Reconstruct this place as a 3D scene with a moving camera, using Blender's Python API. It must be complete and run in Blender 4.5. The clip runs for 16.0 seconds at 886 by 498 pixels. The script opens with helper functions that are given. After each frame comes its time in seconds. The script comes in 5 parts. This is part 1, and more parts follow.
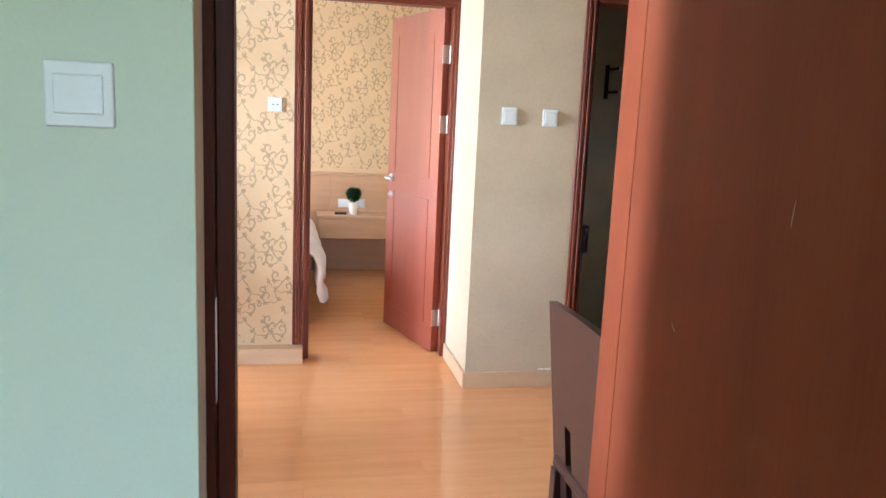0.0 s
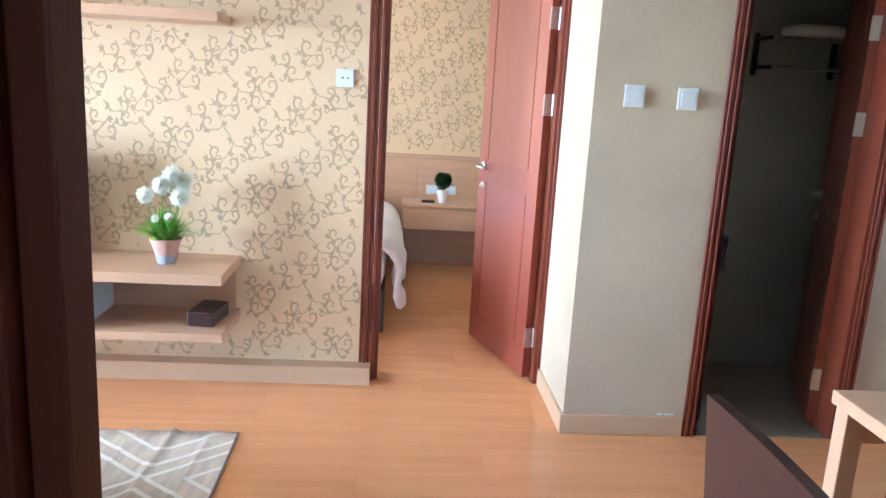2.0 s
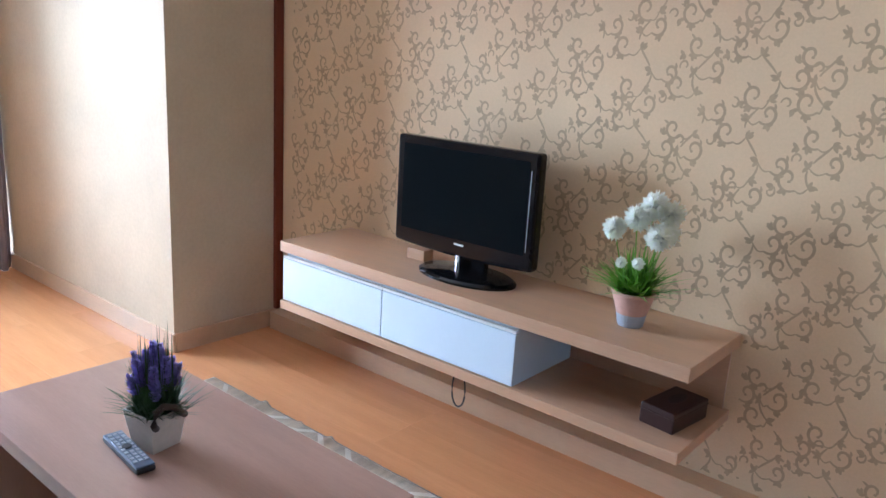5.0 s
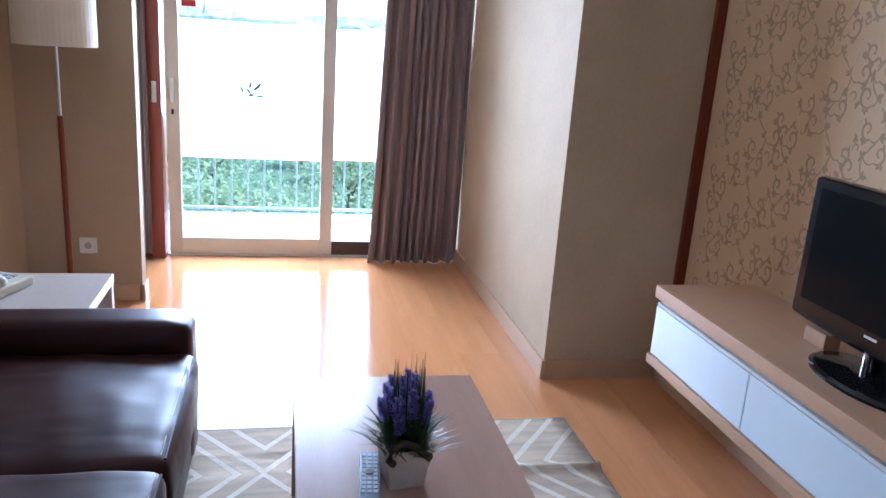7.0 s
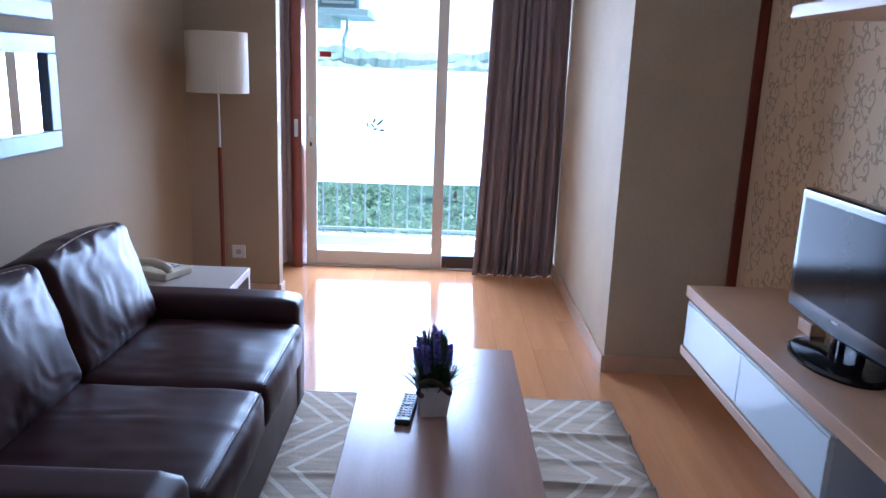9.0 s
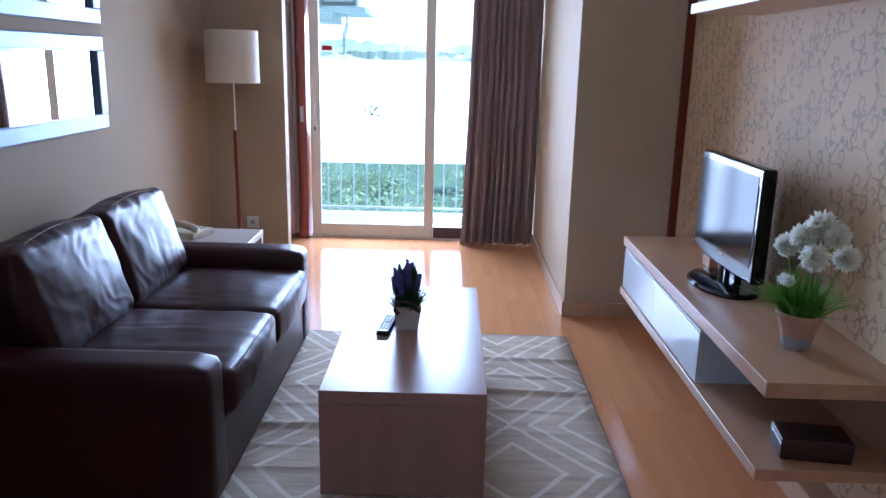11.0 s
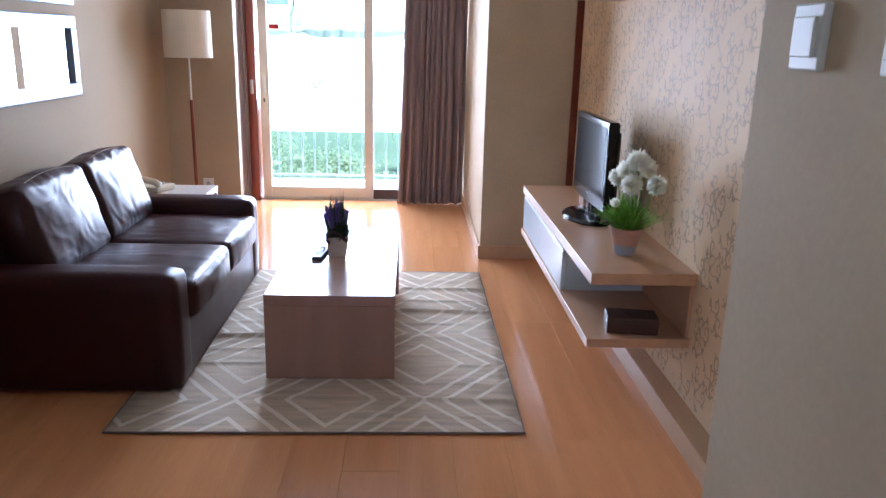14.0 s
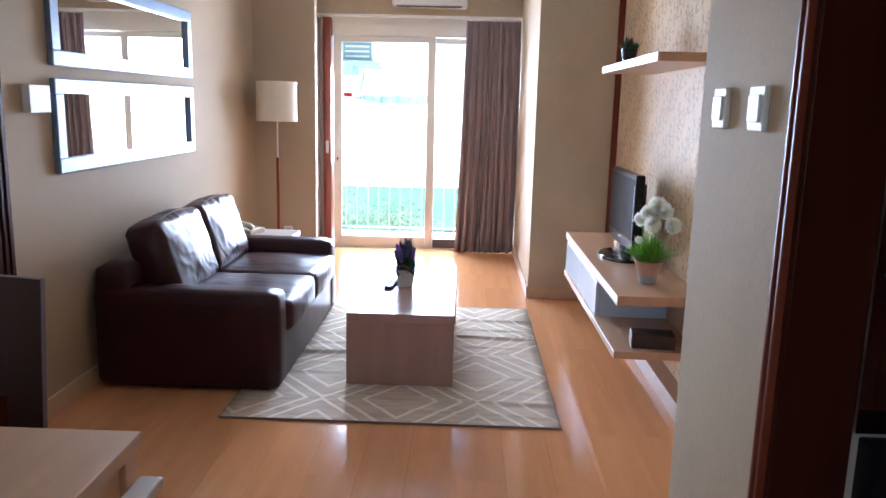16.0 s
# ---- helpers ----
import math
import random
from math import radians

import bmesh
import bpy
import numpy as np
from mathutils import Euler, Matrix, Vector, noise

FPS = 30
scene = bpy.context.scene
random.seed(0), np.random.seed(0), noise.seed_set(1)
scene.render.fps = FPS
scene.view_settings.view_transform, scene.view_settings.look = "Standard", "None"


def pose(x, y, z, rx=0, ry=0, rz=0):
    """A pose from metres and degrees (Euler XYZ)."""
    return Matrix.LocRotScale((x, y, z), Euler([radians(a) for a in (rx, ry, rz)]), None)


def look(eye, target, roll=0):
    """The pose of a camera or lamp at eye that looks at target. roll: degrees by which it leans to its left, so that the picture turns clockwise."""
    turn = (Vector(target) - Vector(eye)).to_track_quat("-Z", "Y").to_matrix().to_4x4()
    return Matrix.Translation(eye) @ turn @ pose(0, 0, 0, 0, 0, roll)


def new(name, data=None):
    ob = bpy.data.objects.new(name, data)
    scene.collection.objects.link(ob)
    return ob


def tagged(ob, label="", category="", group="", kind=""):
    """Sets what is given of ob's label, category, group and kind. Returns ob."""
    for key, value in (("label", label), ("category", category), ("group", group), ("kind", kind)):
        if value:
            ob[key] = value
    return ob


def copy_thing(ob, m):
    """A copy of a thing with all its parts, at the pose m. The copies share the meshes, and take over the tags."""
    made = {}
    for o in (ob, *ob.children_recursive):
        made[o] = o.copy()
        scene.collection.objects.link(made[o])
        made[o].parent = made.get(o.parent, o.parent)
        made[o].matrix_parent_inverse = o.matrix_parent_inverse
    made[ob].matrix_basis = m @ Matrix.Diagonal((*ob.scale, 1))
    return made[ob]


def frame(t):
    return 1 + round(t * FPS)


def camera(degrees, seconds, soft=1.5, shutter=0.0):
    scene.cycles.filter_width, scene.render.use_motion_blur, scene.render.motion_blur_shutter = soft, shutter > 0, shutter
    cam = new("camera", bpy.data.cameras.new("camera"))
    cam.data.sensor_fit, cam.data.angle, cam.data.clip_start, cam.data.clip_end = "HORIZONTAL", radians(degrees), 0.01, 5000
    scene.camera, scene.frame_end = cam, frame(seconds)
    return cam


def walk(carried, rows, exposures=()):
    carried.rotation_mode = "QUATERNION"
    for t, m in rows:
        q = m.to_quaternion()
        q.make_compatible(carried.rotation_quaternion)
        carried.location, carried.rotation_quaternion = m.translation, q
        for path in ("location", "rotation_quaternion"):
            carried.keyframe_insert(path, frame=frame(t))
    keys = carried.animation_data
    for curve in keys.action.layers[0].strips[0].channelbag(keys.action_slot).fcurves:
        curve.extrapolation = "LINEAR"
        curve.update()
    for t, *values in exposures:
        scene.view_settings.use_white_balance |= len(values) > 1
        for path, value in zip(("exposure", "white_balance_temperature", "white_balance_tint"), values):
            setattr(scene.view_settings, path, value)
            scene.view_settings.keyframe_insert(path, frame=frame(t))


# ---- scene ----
cam = camera(60.6, 16.0)
PATH = [
    (0, (0.181, 0.917, 1.417), (0.578, 2.846, 1.068), 2.6),
    (0.5, (0.219, 1.038, 1.403), (0.583, 2.971, 1.048), 2.5),
    (1, (0.218, 1.256, 1.402), (0.536, 3.194, 1.041), 2.6),
    (1.5, (0.271, 1.459, 1.414), (0.543, 3.401, 1.029), 2.7),
    (2, (0.323, 1.662, 1.427), (0.466, 3.611, 1.003), 3.3),
    (2.5, (0.287, 1.882, 1.451), (0.302, 3.825, 0.979), 3.6),
    (3, (0.285, 2.066, 1.439), (0.083, 3.996, 0.953), 3.0),
    (3.5, (0.338, 2.277, 1.44), (-0.171, 4.148, 0.949), 2.9),
    (6, (0.234, 3.16, 1.353), (-1.351, 4.261, 0.827), 3.7),
    (6.5, (0.187, 3.307, 1.372), (-1.562, 4.113, 0.832), 3.8),
    (7, (0.233, 3.466, 1.379), (-1.651, 3.879, 0.851), 4.0),
    (7.5, (0.341, 3.514, 1.405), (-1.588, 3.7, 0.911), 3.3),
    (8, (0.506, 3.515, 1.42), (-1.436, 3.604, 0.951), 2.5),
    (8.5, (0.673, 3.601, 1.43), (-1.273, 3.637, 0.967), 2.3),
    (9, (0.861, 3.749, 1.42), (-1.085, 3.759, 0.958), 2.1),
    (9.5, (1.045, 3.752, 1.418), (-0.9, 3.762, 0.951), 2.0),
    (10, (1.244, 3.773, 1.412), (-0.7, 3.788, 0.94), 1.7),
    (12.5, (1.899, 4.083, 1.422), (-0.037, 4.009, 0.927), 0.6),
    (13, (2.049, 4.075, 1.41), (0.121, 4.065, 0.876), 0.1),
    (13.5, (2.136, 4.092, 1.394), (0.216, 4.163, 0.837), 0.9),
    (14, (2.274, 4.097, 1.408), (0.347, 4.186, 0.878), 1.4),
    (14.5, (2.424, 4.086, 1.42), (0.484, 4.162, 0.942), 1.3),
    (15, (2.601, 4.026, 1.428), (0.65, 4.081, 0.991), 1.5),
    (15.5, (2.75, 4.05, 1.426), (0.789, 4.081, 1.034), 1.4),
    (16, (2.945, 4.07, 1.417), (0.981, 4.019, 1.043), 1.4),
]
EXPOSURES = [(0.0, 4.7, 6000, 14), (1.2, 4.7, 5500, 13), (2.0, 4.6, 5250, 10), (2.5, 4.4, 5150, 10), (3.0, 4.1, 4900, 10), (3.5, 3.95, 4900, 10), (6.0, 3.3, 5700, 17), (6.5, 3.2, 5550, 17), (7.0, 2.85, 5350, 18), (7.5, 2.72, 5150, 19), (9.0, 2.45, 5000, 20), (10.0, 2.5, 5000, 20), (12.5, 2.78, 5450, 23), (14.5, 3.3, 5750, 20), (16.0, 3.5, 5750, 19)]
walk(cam, [(t, look(eye, target, roll)) for t, eye, target, roll in PATH], EXPOSURES)

# ---- world and light ----
world = bpy.data.worlds.new("world")
scene.world = world
world.use_nodes = True
wn = world.node_tree.nodes
sky = wn.new("ShaderNodeTexSky")
sky.sky_type, sky.sun_disc = "NISHITA", False
sky.sun_elevation, sky.sun_rotation = radians(69), radians(11)
sky.air_density, sky.dust_density = 1.0, 2.0
world.node_tree.links.new(sky.outputs[0], wn["Background"].inputs[0])
wn["Background"].inputs[1].default_value = 0.15
sun = new("sun", bpy.data.lights.new("sun", "SUN"))
sun.data.energy, sun.data.angle, sun.data.color = 3.5, radians(0.5), (1.0, 0.95, 0.87)
sun.matrix_world = look((0.6, 3, 8), (0, 0, 0))


def window_lamp(name, at, target, w, h, watts, colour, spread=3.14159):
    """Daylight in a window's opening."""
    o = new(name, bpy.data.lights.new(name, "AREA"))
    o.data.shape, o.data.size, o.data.size_y, o.data.energy, o.data.color = "RECTANGLE", w, h, watts, colour
    o.data.spread = spread
    o.matrix_world = look(at, target)
    return o


DAY = (0.72, 0.855, 1.0)
window_lamp("daylight_balcony", (-4.475, 3.40, 1.05), (0, 3.40, 1.05), 1.20, 1.85, 9.5, DAY, 2.0)
window_lamp("daylight_outside", (-5.15, 3.55, 1.30), (-3.75, 3.95, 0.2), 1.75, 1.30, 28.0, DAY)
window_lamp("daylight_bedroom", (-3.24, 6.45, 1.35), (0, 6.45, 1.35), 1.65, 1.65, 7.0, DAY)
# Added fill from the unseen east end; no source is known there.
window_lamp("added_east_fill", (3.88, 3.45, 1.5), (0, 3.45, 1.5), 1.1, 1.0, 0.06, (0.85, 0.95, 1.0))
window_lamp("daylight_room", (0.6, -2.14, 1.55), (0.6, 0, 1.55), 2.3, 1.45, 0.17, (0.95, 1.0, 0.97))


# ---- materials ----
def mat(name, base, rough=0.5, metal=0.0, var=0.12, scale=3.0, fine=60.0, bump=0.05, stretch=(1, 1, 1), coat=0.0,
        vrough=0.1, second=None, island=0.0, rand=0.0, sheen=0.0, spec=0.5):
    m = bpy.data.materials.new(name)
    m.use_nodes = True
    n, l = m.node_tree.nodes, m.node_tree.links
    b = n["Principled BSDF"]
    co = n.new("ShaderNodeTexCoord")
    mp = n.new("ShaderNodeMapping")
    mp.inputs["Scale"].default_value = stretch
    l.new(co.outputs["Object"], mp.inputs[0])
    big = n.new("ShaderNodeTexNoise")
    big.inputs["Scale"].default_value, big.inputs["Detail"].default_value = scale, 4
    small = n.new("ShaderNodeTexNoise")
    small.inputs["Scale"].default_value, small.inputs["Detail"].default_value = fine, 3
    l.new(mp.outputs[0], big.inputs[0])
    l.new(mp.outputs[0], small.inputs[0])
    add = n.new("ShaderNodeMath")
    add.operation = "MULTIPLY_ADD"
    l.new(small.outputs[0], add.inputs[0])
    add.inputs[1].default_value = 0.5
    l.new(big.outputs[0], add.inputs[2])
    value = add.outputs[0]
    if rand:
        info = n.new("ShaderNodeObjectInfo")
        r = n.new("ShaderNodeMath")
        r.operation = "MULTIPLY_ADD"
        l.new(info.outputs["Random"], r.inputs[0])
        r.inputs[1].default_value = rand
        l.new(value, r.inputs[2])
        value = r.outputs[0]
    if island:
        geo = n.new("ShaderNodeNewGeometry")
        r = n.new("ShaderNodeMath")
        r.operation = "MULTIPLY_ADD"
        l.new(geo.outputs["Random Per Island"], r.inputs[0])
        r.inputs[1].default_value = island
        l.new(value, r.inputs[2])
        value = r.outputs[0]
    ramp = n.new("ShaderNodeValToRGB")
    lo, hi = 0.45, 1.05 + rand + island
    rm = n.new("ShaderNodeMapRange")
    rm.inputs["From Min"].default_value, rm.inputs["From Max"].default_value = lo, hi
    l.new(value, rm.inputs[0])
    l.new(rm.outputs[0], ramp.inputs[0])
    c0 = second or tuple(c * (1 - var) for c in base)
    c1 = base if second else tuple(min(1, c * (1 + var)) for c in base)
    ramp.color_ramp.elements[0].color = (*c0, 1)
    ramp.color_ramp.elements[1].color = (*c1, 1)
    l.new(ramp.outputs[0], b.inputs["Base Color"])
    rr = n.new("ShaderNodeMapRange")
    rr.inputs["To Min"].default_value, rr.inputs["To Max"].default_value = max(0.02, rough * (1 - vrough)), min(1, rough * (1 + vrough))
    l.new(big.outputs[0], rr.inputs[0])
    l.new(rr.outputs[0], b.inputs["Roughness"])
    b.inputs["Metallic"].default_value = metal
    b.inputs["Specular IOR Level"].default_value = spec
    if coat:
        b.inputs["Coat Weight"].default_value, b.inputs["Coat Roughness"].default_value = coat, 0.12
    if sheen:
        b.inputs["Sheen Weight"].default_value = sheen
    if bump:
        bp = n.new("ShaderNodeBump")
        bp.inputs["Strength"].default_value, bp.inputs["Distance"].default_value = bump, 0.004
        l.new(small.outputs[0], bp.inputs["Height"])
        l.new(bp.outputs[0], b.inputs["Normal"])
    return m


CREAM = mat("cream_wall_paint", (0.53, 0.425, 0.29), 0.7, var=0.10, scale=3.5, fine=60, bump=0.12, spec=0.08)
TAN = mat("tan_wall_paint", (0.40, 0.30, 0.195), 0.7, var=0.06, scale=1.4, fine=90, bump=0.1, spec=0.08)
# The small room's greenish light is put into this wall colour.
GREENCAST = mat("green_cast_wall_paint", (0.50, 0.55, 0.41), 0.55, var=0.04, scale=1.0, fine=140, bump=0.1)
PAPER = mat("beige_wallpaper", (0.72, 0.525, 0.318), 0.6, var=0.08, scale=2.2, fine=160, bump=0.1, spec=0.1)
PRINT = mat("scroll_print", (0.47, 0.335, 0.20), 0.6, var=0.16, scale=7, fine=60, bump=0.0, island=0.2, spec=0.2)
WHITE = mat("white_ceiling_paint", (0.8, 0.79, 0.76), 0.8, var=0.03, scale=1, fine=120, bump=0.06)
FLOORWOOD = mat("laminate_plank", (0.76, 0.36, 0.155), 0.13, var=0.2, scale=2.2, fine=22, bump=0.012, stretch=(0.5, 7, 7), rand=0.3, vrough=0.25,
                second=(0.57, 0.25, 0.10), spec=0.4)
BASEWOOD = mat("baseboard_laminate", (0.56, 0.37, 0.22), 0.4, var=0.1, scale=2, fine=30, bump=0.02, stretch=(1, 6, 6))
OAK = mat("beige_oak_laminate", (0.56, 0.335, 0.195), 0.36, var=0.1, scale=3, fine=45, bump=0.02, stretch=(0.6, 6, 6), vrough=0.2)
MAHOG = mat("mahogany_lacquer", (0.26, 0.055, 0.028), 0.36, var=0.14, scale=2, fine=30, bump=0.02, stretch=(5, 5, 0.5), coat=0.2)
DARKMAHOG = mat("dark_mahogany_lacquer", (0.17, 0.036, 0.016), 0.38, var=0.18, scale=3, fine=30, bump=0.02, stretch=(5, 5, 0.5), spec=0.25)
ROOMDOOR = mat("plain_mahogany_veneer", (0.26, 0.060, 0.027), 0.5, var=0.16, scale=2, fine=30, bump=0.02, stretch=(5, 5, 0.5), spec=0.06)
# Darker copy of the mahogany, with the shade put into its colour.
SHADEDMAHOG = mat("shaded_mahogany_lacquer", (0.045, 0.0105, 0.005), 0.4, var=0.2, scale=3, fine=30, bump=0.02, stretch=(5, 5, 0.5), spec=0.06)
WENGE = mat("wenge_lacquer", (0.036, 0.014, 0.012), 0.35, var=0.2, scale=3, fine=40, bump=0.02, stretch=(4, 4, 0.6), coat=0.2)
LEATHER = mat("oxblood_leather", (0.033, 0.0070, 0.0070), 0.39, var=0.25, scale=5, fine=120, bump=0.03, spec=0.29, vrough=0.25)
THREAD = mat("pale_thread", (0.6, 0.5, 0.4), 0.8, bump=0.0)
# Bluish base imitates the balcony daylight mirrored in the white gloss.
GLOSSWHITE = mat("sky_tinted_white_laminate", (0.70, 0.80, 0.86), 0.16, var=0.02, scale=2, fine=40, bump=0.0)
PLASTIC = mat("white_plastic", (0.69, 0.69, 0.65), 0.45, var=0.03, scale=4, fine=90, bump=0.0)
CREAMPLASTIC = mat("cream_plastic", (0.62, 0.56, 0.42), 0.4, var=0.05, scale=4, fine=90, bump=0.0)
ALU = mat("cream_aluminium", (0.66, 0.63, 0.55), 0.4, var=0.05, scale=4, fine=90, bump=0.0)
CHROME = mat("chrome", (0.75, 0.75, 0.75), 0.15, 1.0, var=0.04, scale=8, fine=90, bump=0.0)
STEEL = mat("satin_steel", (0.6, 0.6, 0.58), 0.32, 1.0, var=0.08, scale=8, fine=90, bump=0.0)
BLACK = mat("gloss_black_plastic", (0.008, 0.008, 0.009), 0.10, var=0.1, scale=4, fine=90, bump=0.0, spec=0.3)
SCREEN = mat("tv_screen", (0.006, 0.008, 0.009), 0.11, var=0.1, scale=2, fine=60, bump=0.0, spec=0.045)
MATTEBLACK = mat("matt_black_plastic", (0.014, 0.014, 0.015), 0.45, var=0.15, scale=6, fine=90, bump=0.04)
GREYKEY = mat("grey_rubber_key", (0.35, 0.37, 0.4), 0.6, bump=0.0)
# Blue of the reflected sky is mixed into the silver's base colour.
SILVER = mat("sky_tinted_silver_wood", (0.15, 0.21, 0.31), 0.36, 0.2, var=0.12, scale=6, fine=60, bump=0.02)
CURTAIN = mat("mauve_taupe_curtain", (0.29, 0.218, 0.218), 0.75, var=0.1, scale=3, fine=260, bump=0.15, sheen=0.3)
LINEN = mat("cream_lampshade", (0.68, 0.60, 0.47), 0.8, var=0.05, scale=5, fine=200, bump=0.12)
BEDWHITE = mat("white_bed_linen", (0.8, 0.78, 0.79), 0.85, var=0.03, scale=5, fine=220, bump=0.1)
TERRA = mat("whitewashed_terracotta", (0.55, 0.31, 0.23), 0.75, var=0.15, scale=9, fine=70, bump=0.1)
GREYPOT = mat("grey_dipped_pot", (0.36, 0.38, 0.42), 0.7, var=0.1, scale=9, fine=70, bump=0.1)
CERAMIC = mat("white_ceramic", (0.8, 0.78, 0.74), 0.25, var=0.03, scale=6, fine=60, bump=0.0)
STONEPOT = mat("whitewashed_pot", (0.62, 0.57, 0.5), 0.7, var=0.12, scale=12, fine=80, bump=0.15)
SOIL = mat("dark_soil", (0.03, 0.02, 0.014), 0.95, fine=120, bump=0.5)
GRASS = mat("artificial_grass", (0.19, 0.42, 0.04), 0.45, var=0.4, scale=8, fine=40, bump=0.0, island=0.6)
DARKLEAF = mat("dark_green_leaf", (0.035, 0.085, 0.022), 0.5, var=0.4, scale=8, fine=40, bump=0.0, island=0.6)
LAVENDER = mat("lavender_bloom", (0.30, 0.25, 0.62), 0.6, var=0.4, scale=9, fine=60, bump=0.0, island=0.6)
ROPE = mat("brown_leather_strap", (0.06, 0.035, 0.022), 0.6, fine=90, bump=0.1)
TILE = mat("dark_bath_tile", (0.30, 0.305, 0.255), 0.4, var=0.15, scale=3, fine=60, bump=0.04)
BATHFLOOR = mat("bath_floor_tile", (0.22, 0.18, 0.13), 0.4, var=0.15, scale=3, fine=60, bump=0.04)
GRANITE = mat("black_granite", (0.012, 0.012, 0.013), 0.2, var=0.4, scale=40, fine=200, bump=0.0)
TOWEL = mat("white_towel", (0.75, 0.75, 0.72), 0.95, var=0.05, fine=300, bump=0.4)
CONCRETE = mat("painted_balcony_concrete", (0.46, 0.50, 0.52), 0.7, var=0.12, scale=2, fine=60, bump=0.1)
RAIL = mat("grey_green_rail_paint", (0.22, 0.28, 0.28), 0.5, bump=0.0)
FACADE = mat("pale_render", (0.38, 0.50, 0.47), 0.8, var=0.08, scale=1, fine=40, bump=0.05)
ACGREY = mat("weathered_unit_casing", (0.45, 0.52, 0.54), 0.5, var=0.08, scale=5, fine=60, bump=0.0)
RED = mat("red_sticker", (0.55, 0.02, 0.02), 0.4, bump=0.0)
LEAFPRINT = mat("grey_green_leaf_print", (0.07, 0.16, 0.14), 0.5, bump=0.0)
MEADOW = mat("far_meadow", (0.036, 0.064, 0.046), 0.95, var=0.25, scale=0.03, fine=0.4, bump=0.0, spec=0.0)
# Haze over the far hills is painted in as a paler base colour.
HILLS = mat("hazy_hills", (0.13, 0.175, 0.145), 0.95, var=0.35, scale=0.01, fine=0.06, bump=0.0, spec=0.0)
RUGBASE = mat("taupe_rug_weave", (0.62, 0.505, 0.36), 0.95, var=0.28, scale=5, fine=180, bump=0.9, stretch=(6, 1, 1))
RUGLINE = mat("ivory_rug_weave", (0.62, 0.59, 0.52), 0.95, var=0.12, scale=5, fine=260, bump=0.6)


def rug_pattern(m):
    """Ivory diamonds woven into the taupe ground: two columns of nested rings."""
    n, l = m.node_tree.nodes, m.node_tree.links
    b = n["Principled BSDF"]
    ground = b.inputs["Base Color"].links[0].from_socket
    co = n.new("ShaderNodeTexCoord")
    wob = n.new("ShaderNodeTexNoise")
    wob.inputs["Scale"].default_value = 9
    l.new(co.outputs["Object"], wob.inputs[0])
    sep = n.new("ShaderNodeSeparateXYZ")
    l.new(co.outputs["Object"], sep.inputs[0])

    def op(kind, a, c=0.0, e=None):
        k = n.new("ShaderNodeMath")
        k.operation = kind
        for i, v in enumerate((a, c) if e is None else (a, c, e)):
            if isinstance(v, (int, float)):
                k.inputs[i].default_value = v
            else:
                l.new(v, k.inputs[i])
        return k.outputs[0]

    x = op("MULTIPLY_ADD", wob.outputs[0], 0.012, sep.outputs[0])
    total = None
    for shift in (0.0, 0.5):
        u = op("MULTIPLY_ADD", x, 1 / 0.73, 0.87 / 0.73 + 0.5 + shift + 20)
        v = op("MULTIPLY_ADD", sep.outputs[1], 1 / 0.75, -4.165 / 0.75 + 0.5 + shift + 20)
        a = op("MULTIPLY", op("ABSOLUTE", op("SUBTRACT", op("FRACT", u), 0.5)), 2.0)
        c = op("MULTIPLY", op("ABSOLUTE", op("SUBTRACT", op("FRACT", v), 0.5)), 2.5)
        d = op("ADD", a, c)
        for ring in (0.98, 0.58):
            hit = op("LESS_THAN", op("ABSOLUTE", op("SUBTRACT", d, ring)), 0.042)
            total = hit if total is None else op("MAXIMUM", total, hit)
    mix = n.new("ShaderNodeMix")
    mix.data_type = "RGBA"
    l.new(total, mix.inputs["Factor"])
    l.new(ground, mix.inputs["A"])
    mix.inputs["B"].default_value = (0.86, 0.785, 0.655, 1)
    l.new(mix.outputs["Result"], b.inputs["Base Color"])


rug_pattern(RUGBASE)
RUGEDGE = mat("rug_binding", (0.22, 0.18, 0.15), 0.95, fine=200, bump=0.4)
GREYTOP = mat("grey_beige_laminate", (0.50, 0.44, 0.38), 0.35, var=0.06, scale=3, fine=40, bump=0.0)


def simple(name, build):
    m = bpy.data.materials.new(name)
    m.use_nodes = True
    n, l = m.node_tree.nodes, m.node_tree.links
    n.remove(n["Principled BSDF"])
    build(n, l, n["Material Output"])
    return m


def glass_nodes(n, l, out):
    t, g, mix, f = (n.new("ShaderNodeBsdfTransparent"), n.new("ShaderNodeBsdfGlossy"), n.new("ShaderNodeMixShader"), n.new("ShaderNodeFresnel"))
    t.inputs[0].default_value = (0.96, 0.98, 0.97, 1)
    g.inputs["Roughness"].default_value = 0.02
    f.inputs[0].default_value = 1.45
    l.new(f.outputs[0], mix.inputs[0])
    l.new(t.outputs[0], mix.inputs[1])
    l.new(g.outputs[0], mix.inputs[2])
    l.new(mix.outputs[0], out.inputs[0])


def film_nodes(n, l, out):
    t, d, mix = n.new("ShaderNodeBsdfTranslucent"), n.new("ShaderNodeBsdfDiffuse"), n.new("ShaderNodeMixShader")
    t.inputs[0].default_value = (0.93, 0.94, 0.93, 1)
    d.inputs[0].default_value = (0.85, 0.86, 0.86, 1)
    mix.inputs[0].default_value = 0.25
    l.new(t.outputs[0], mix.inputs[1])
    l.new(d.outputs[0], mix.inputs[2])
    l.new(mix.outputs[0], out.inputs[0])


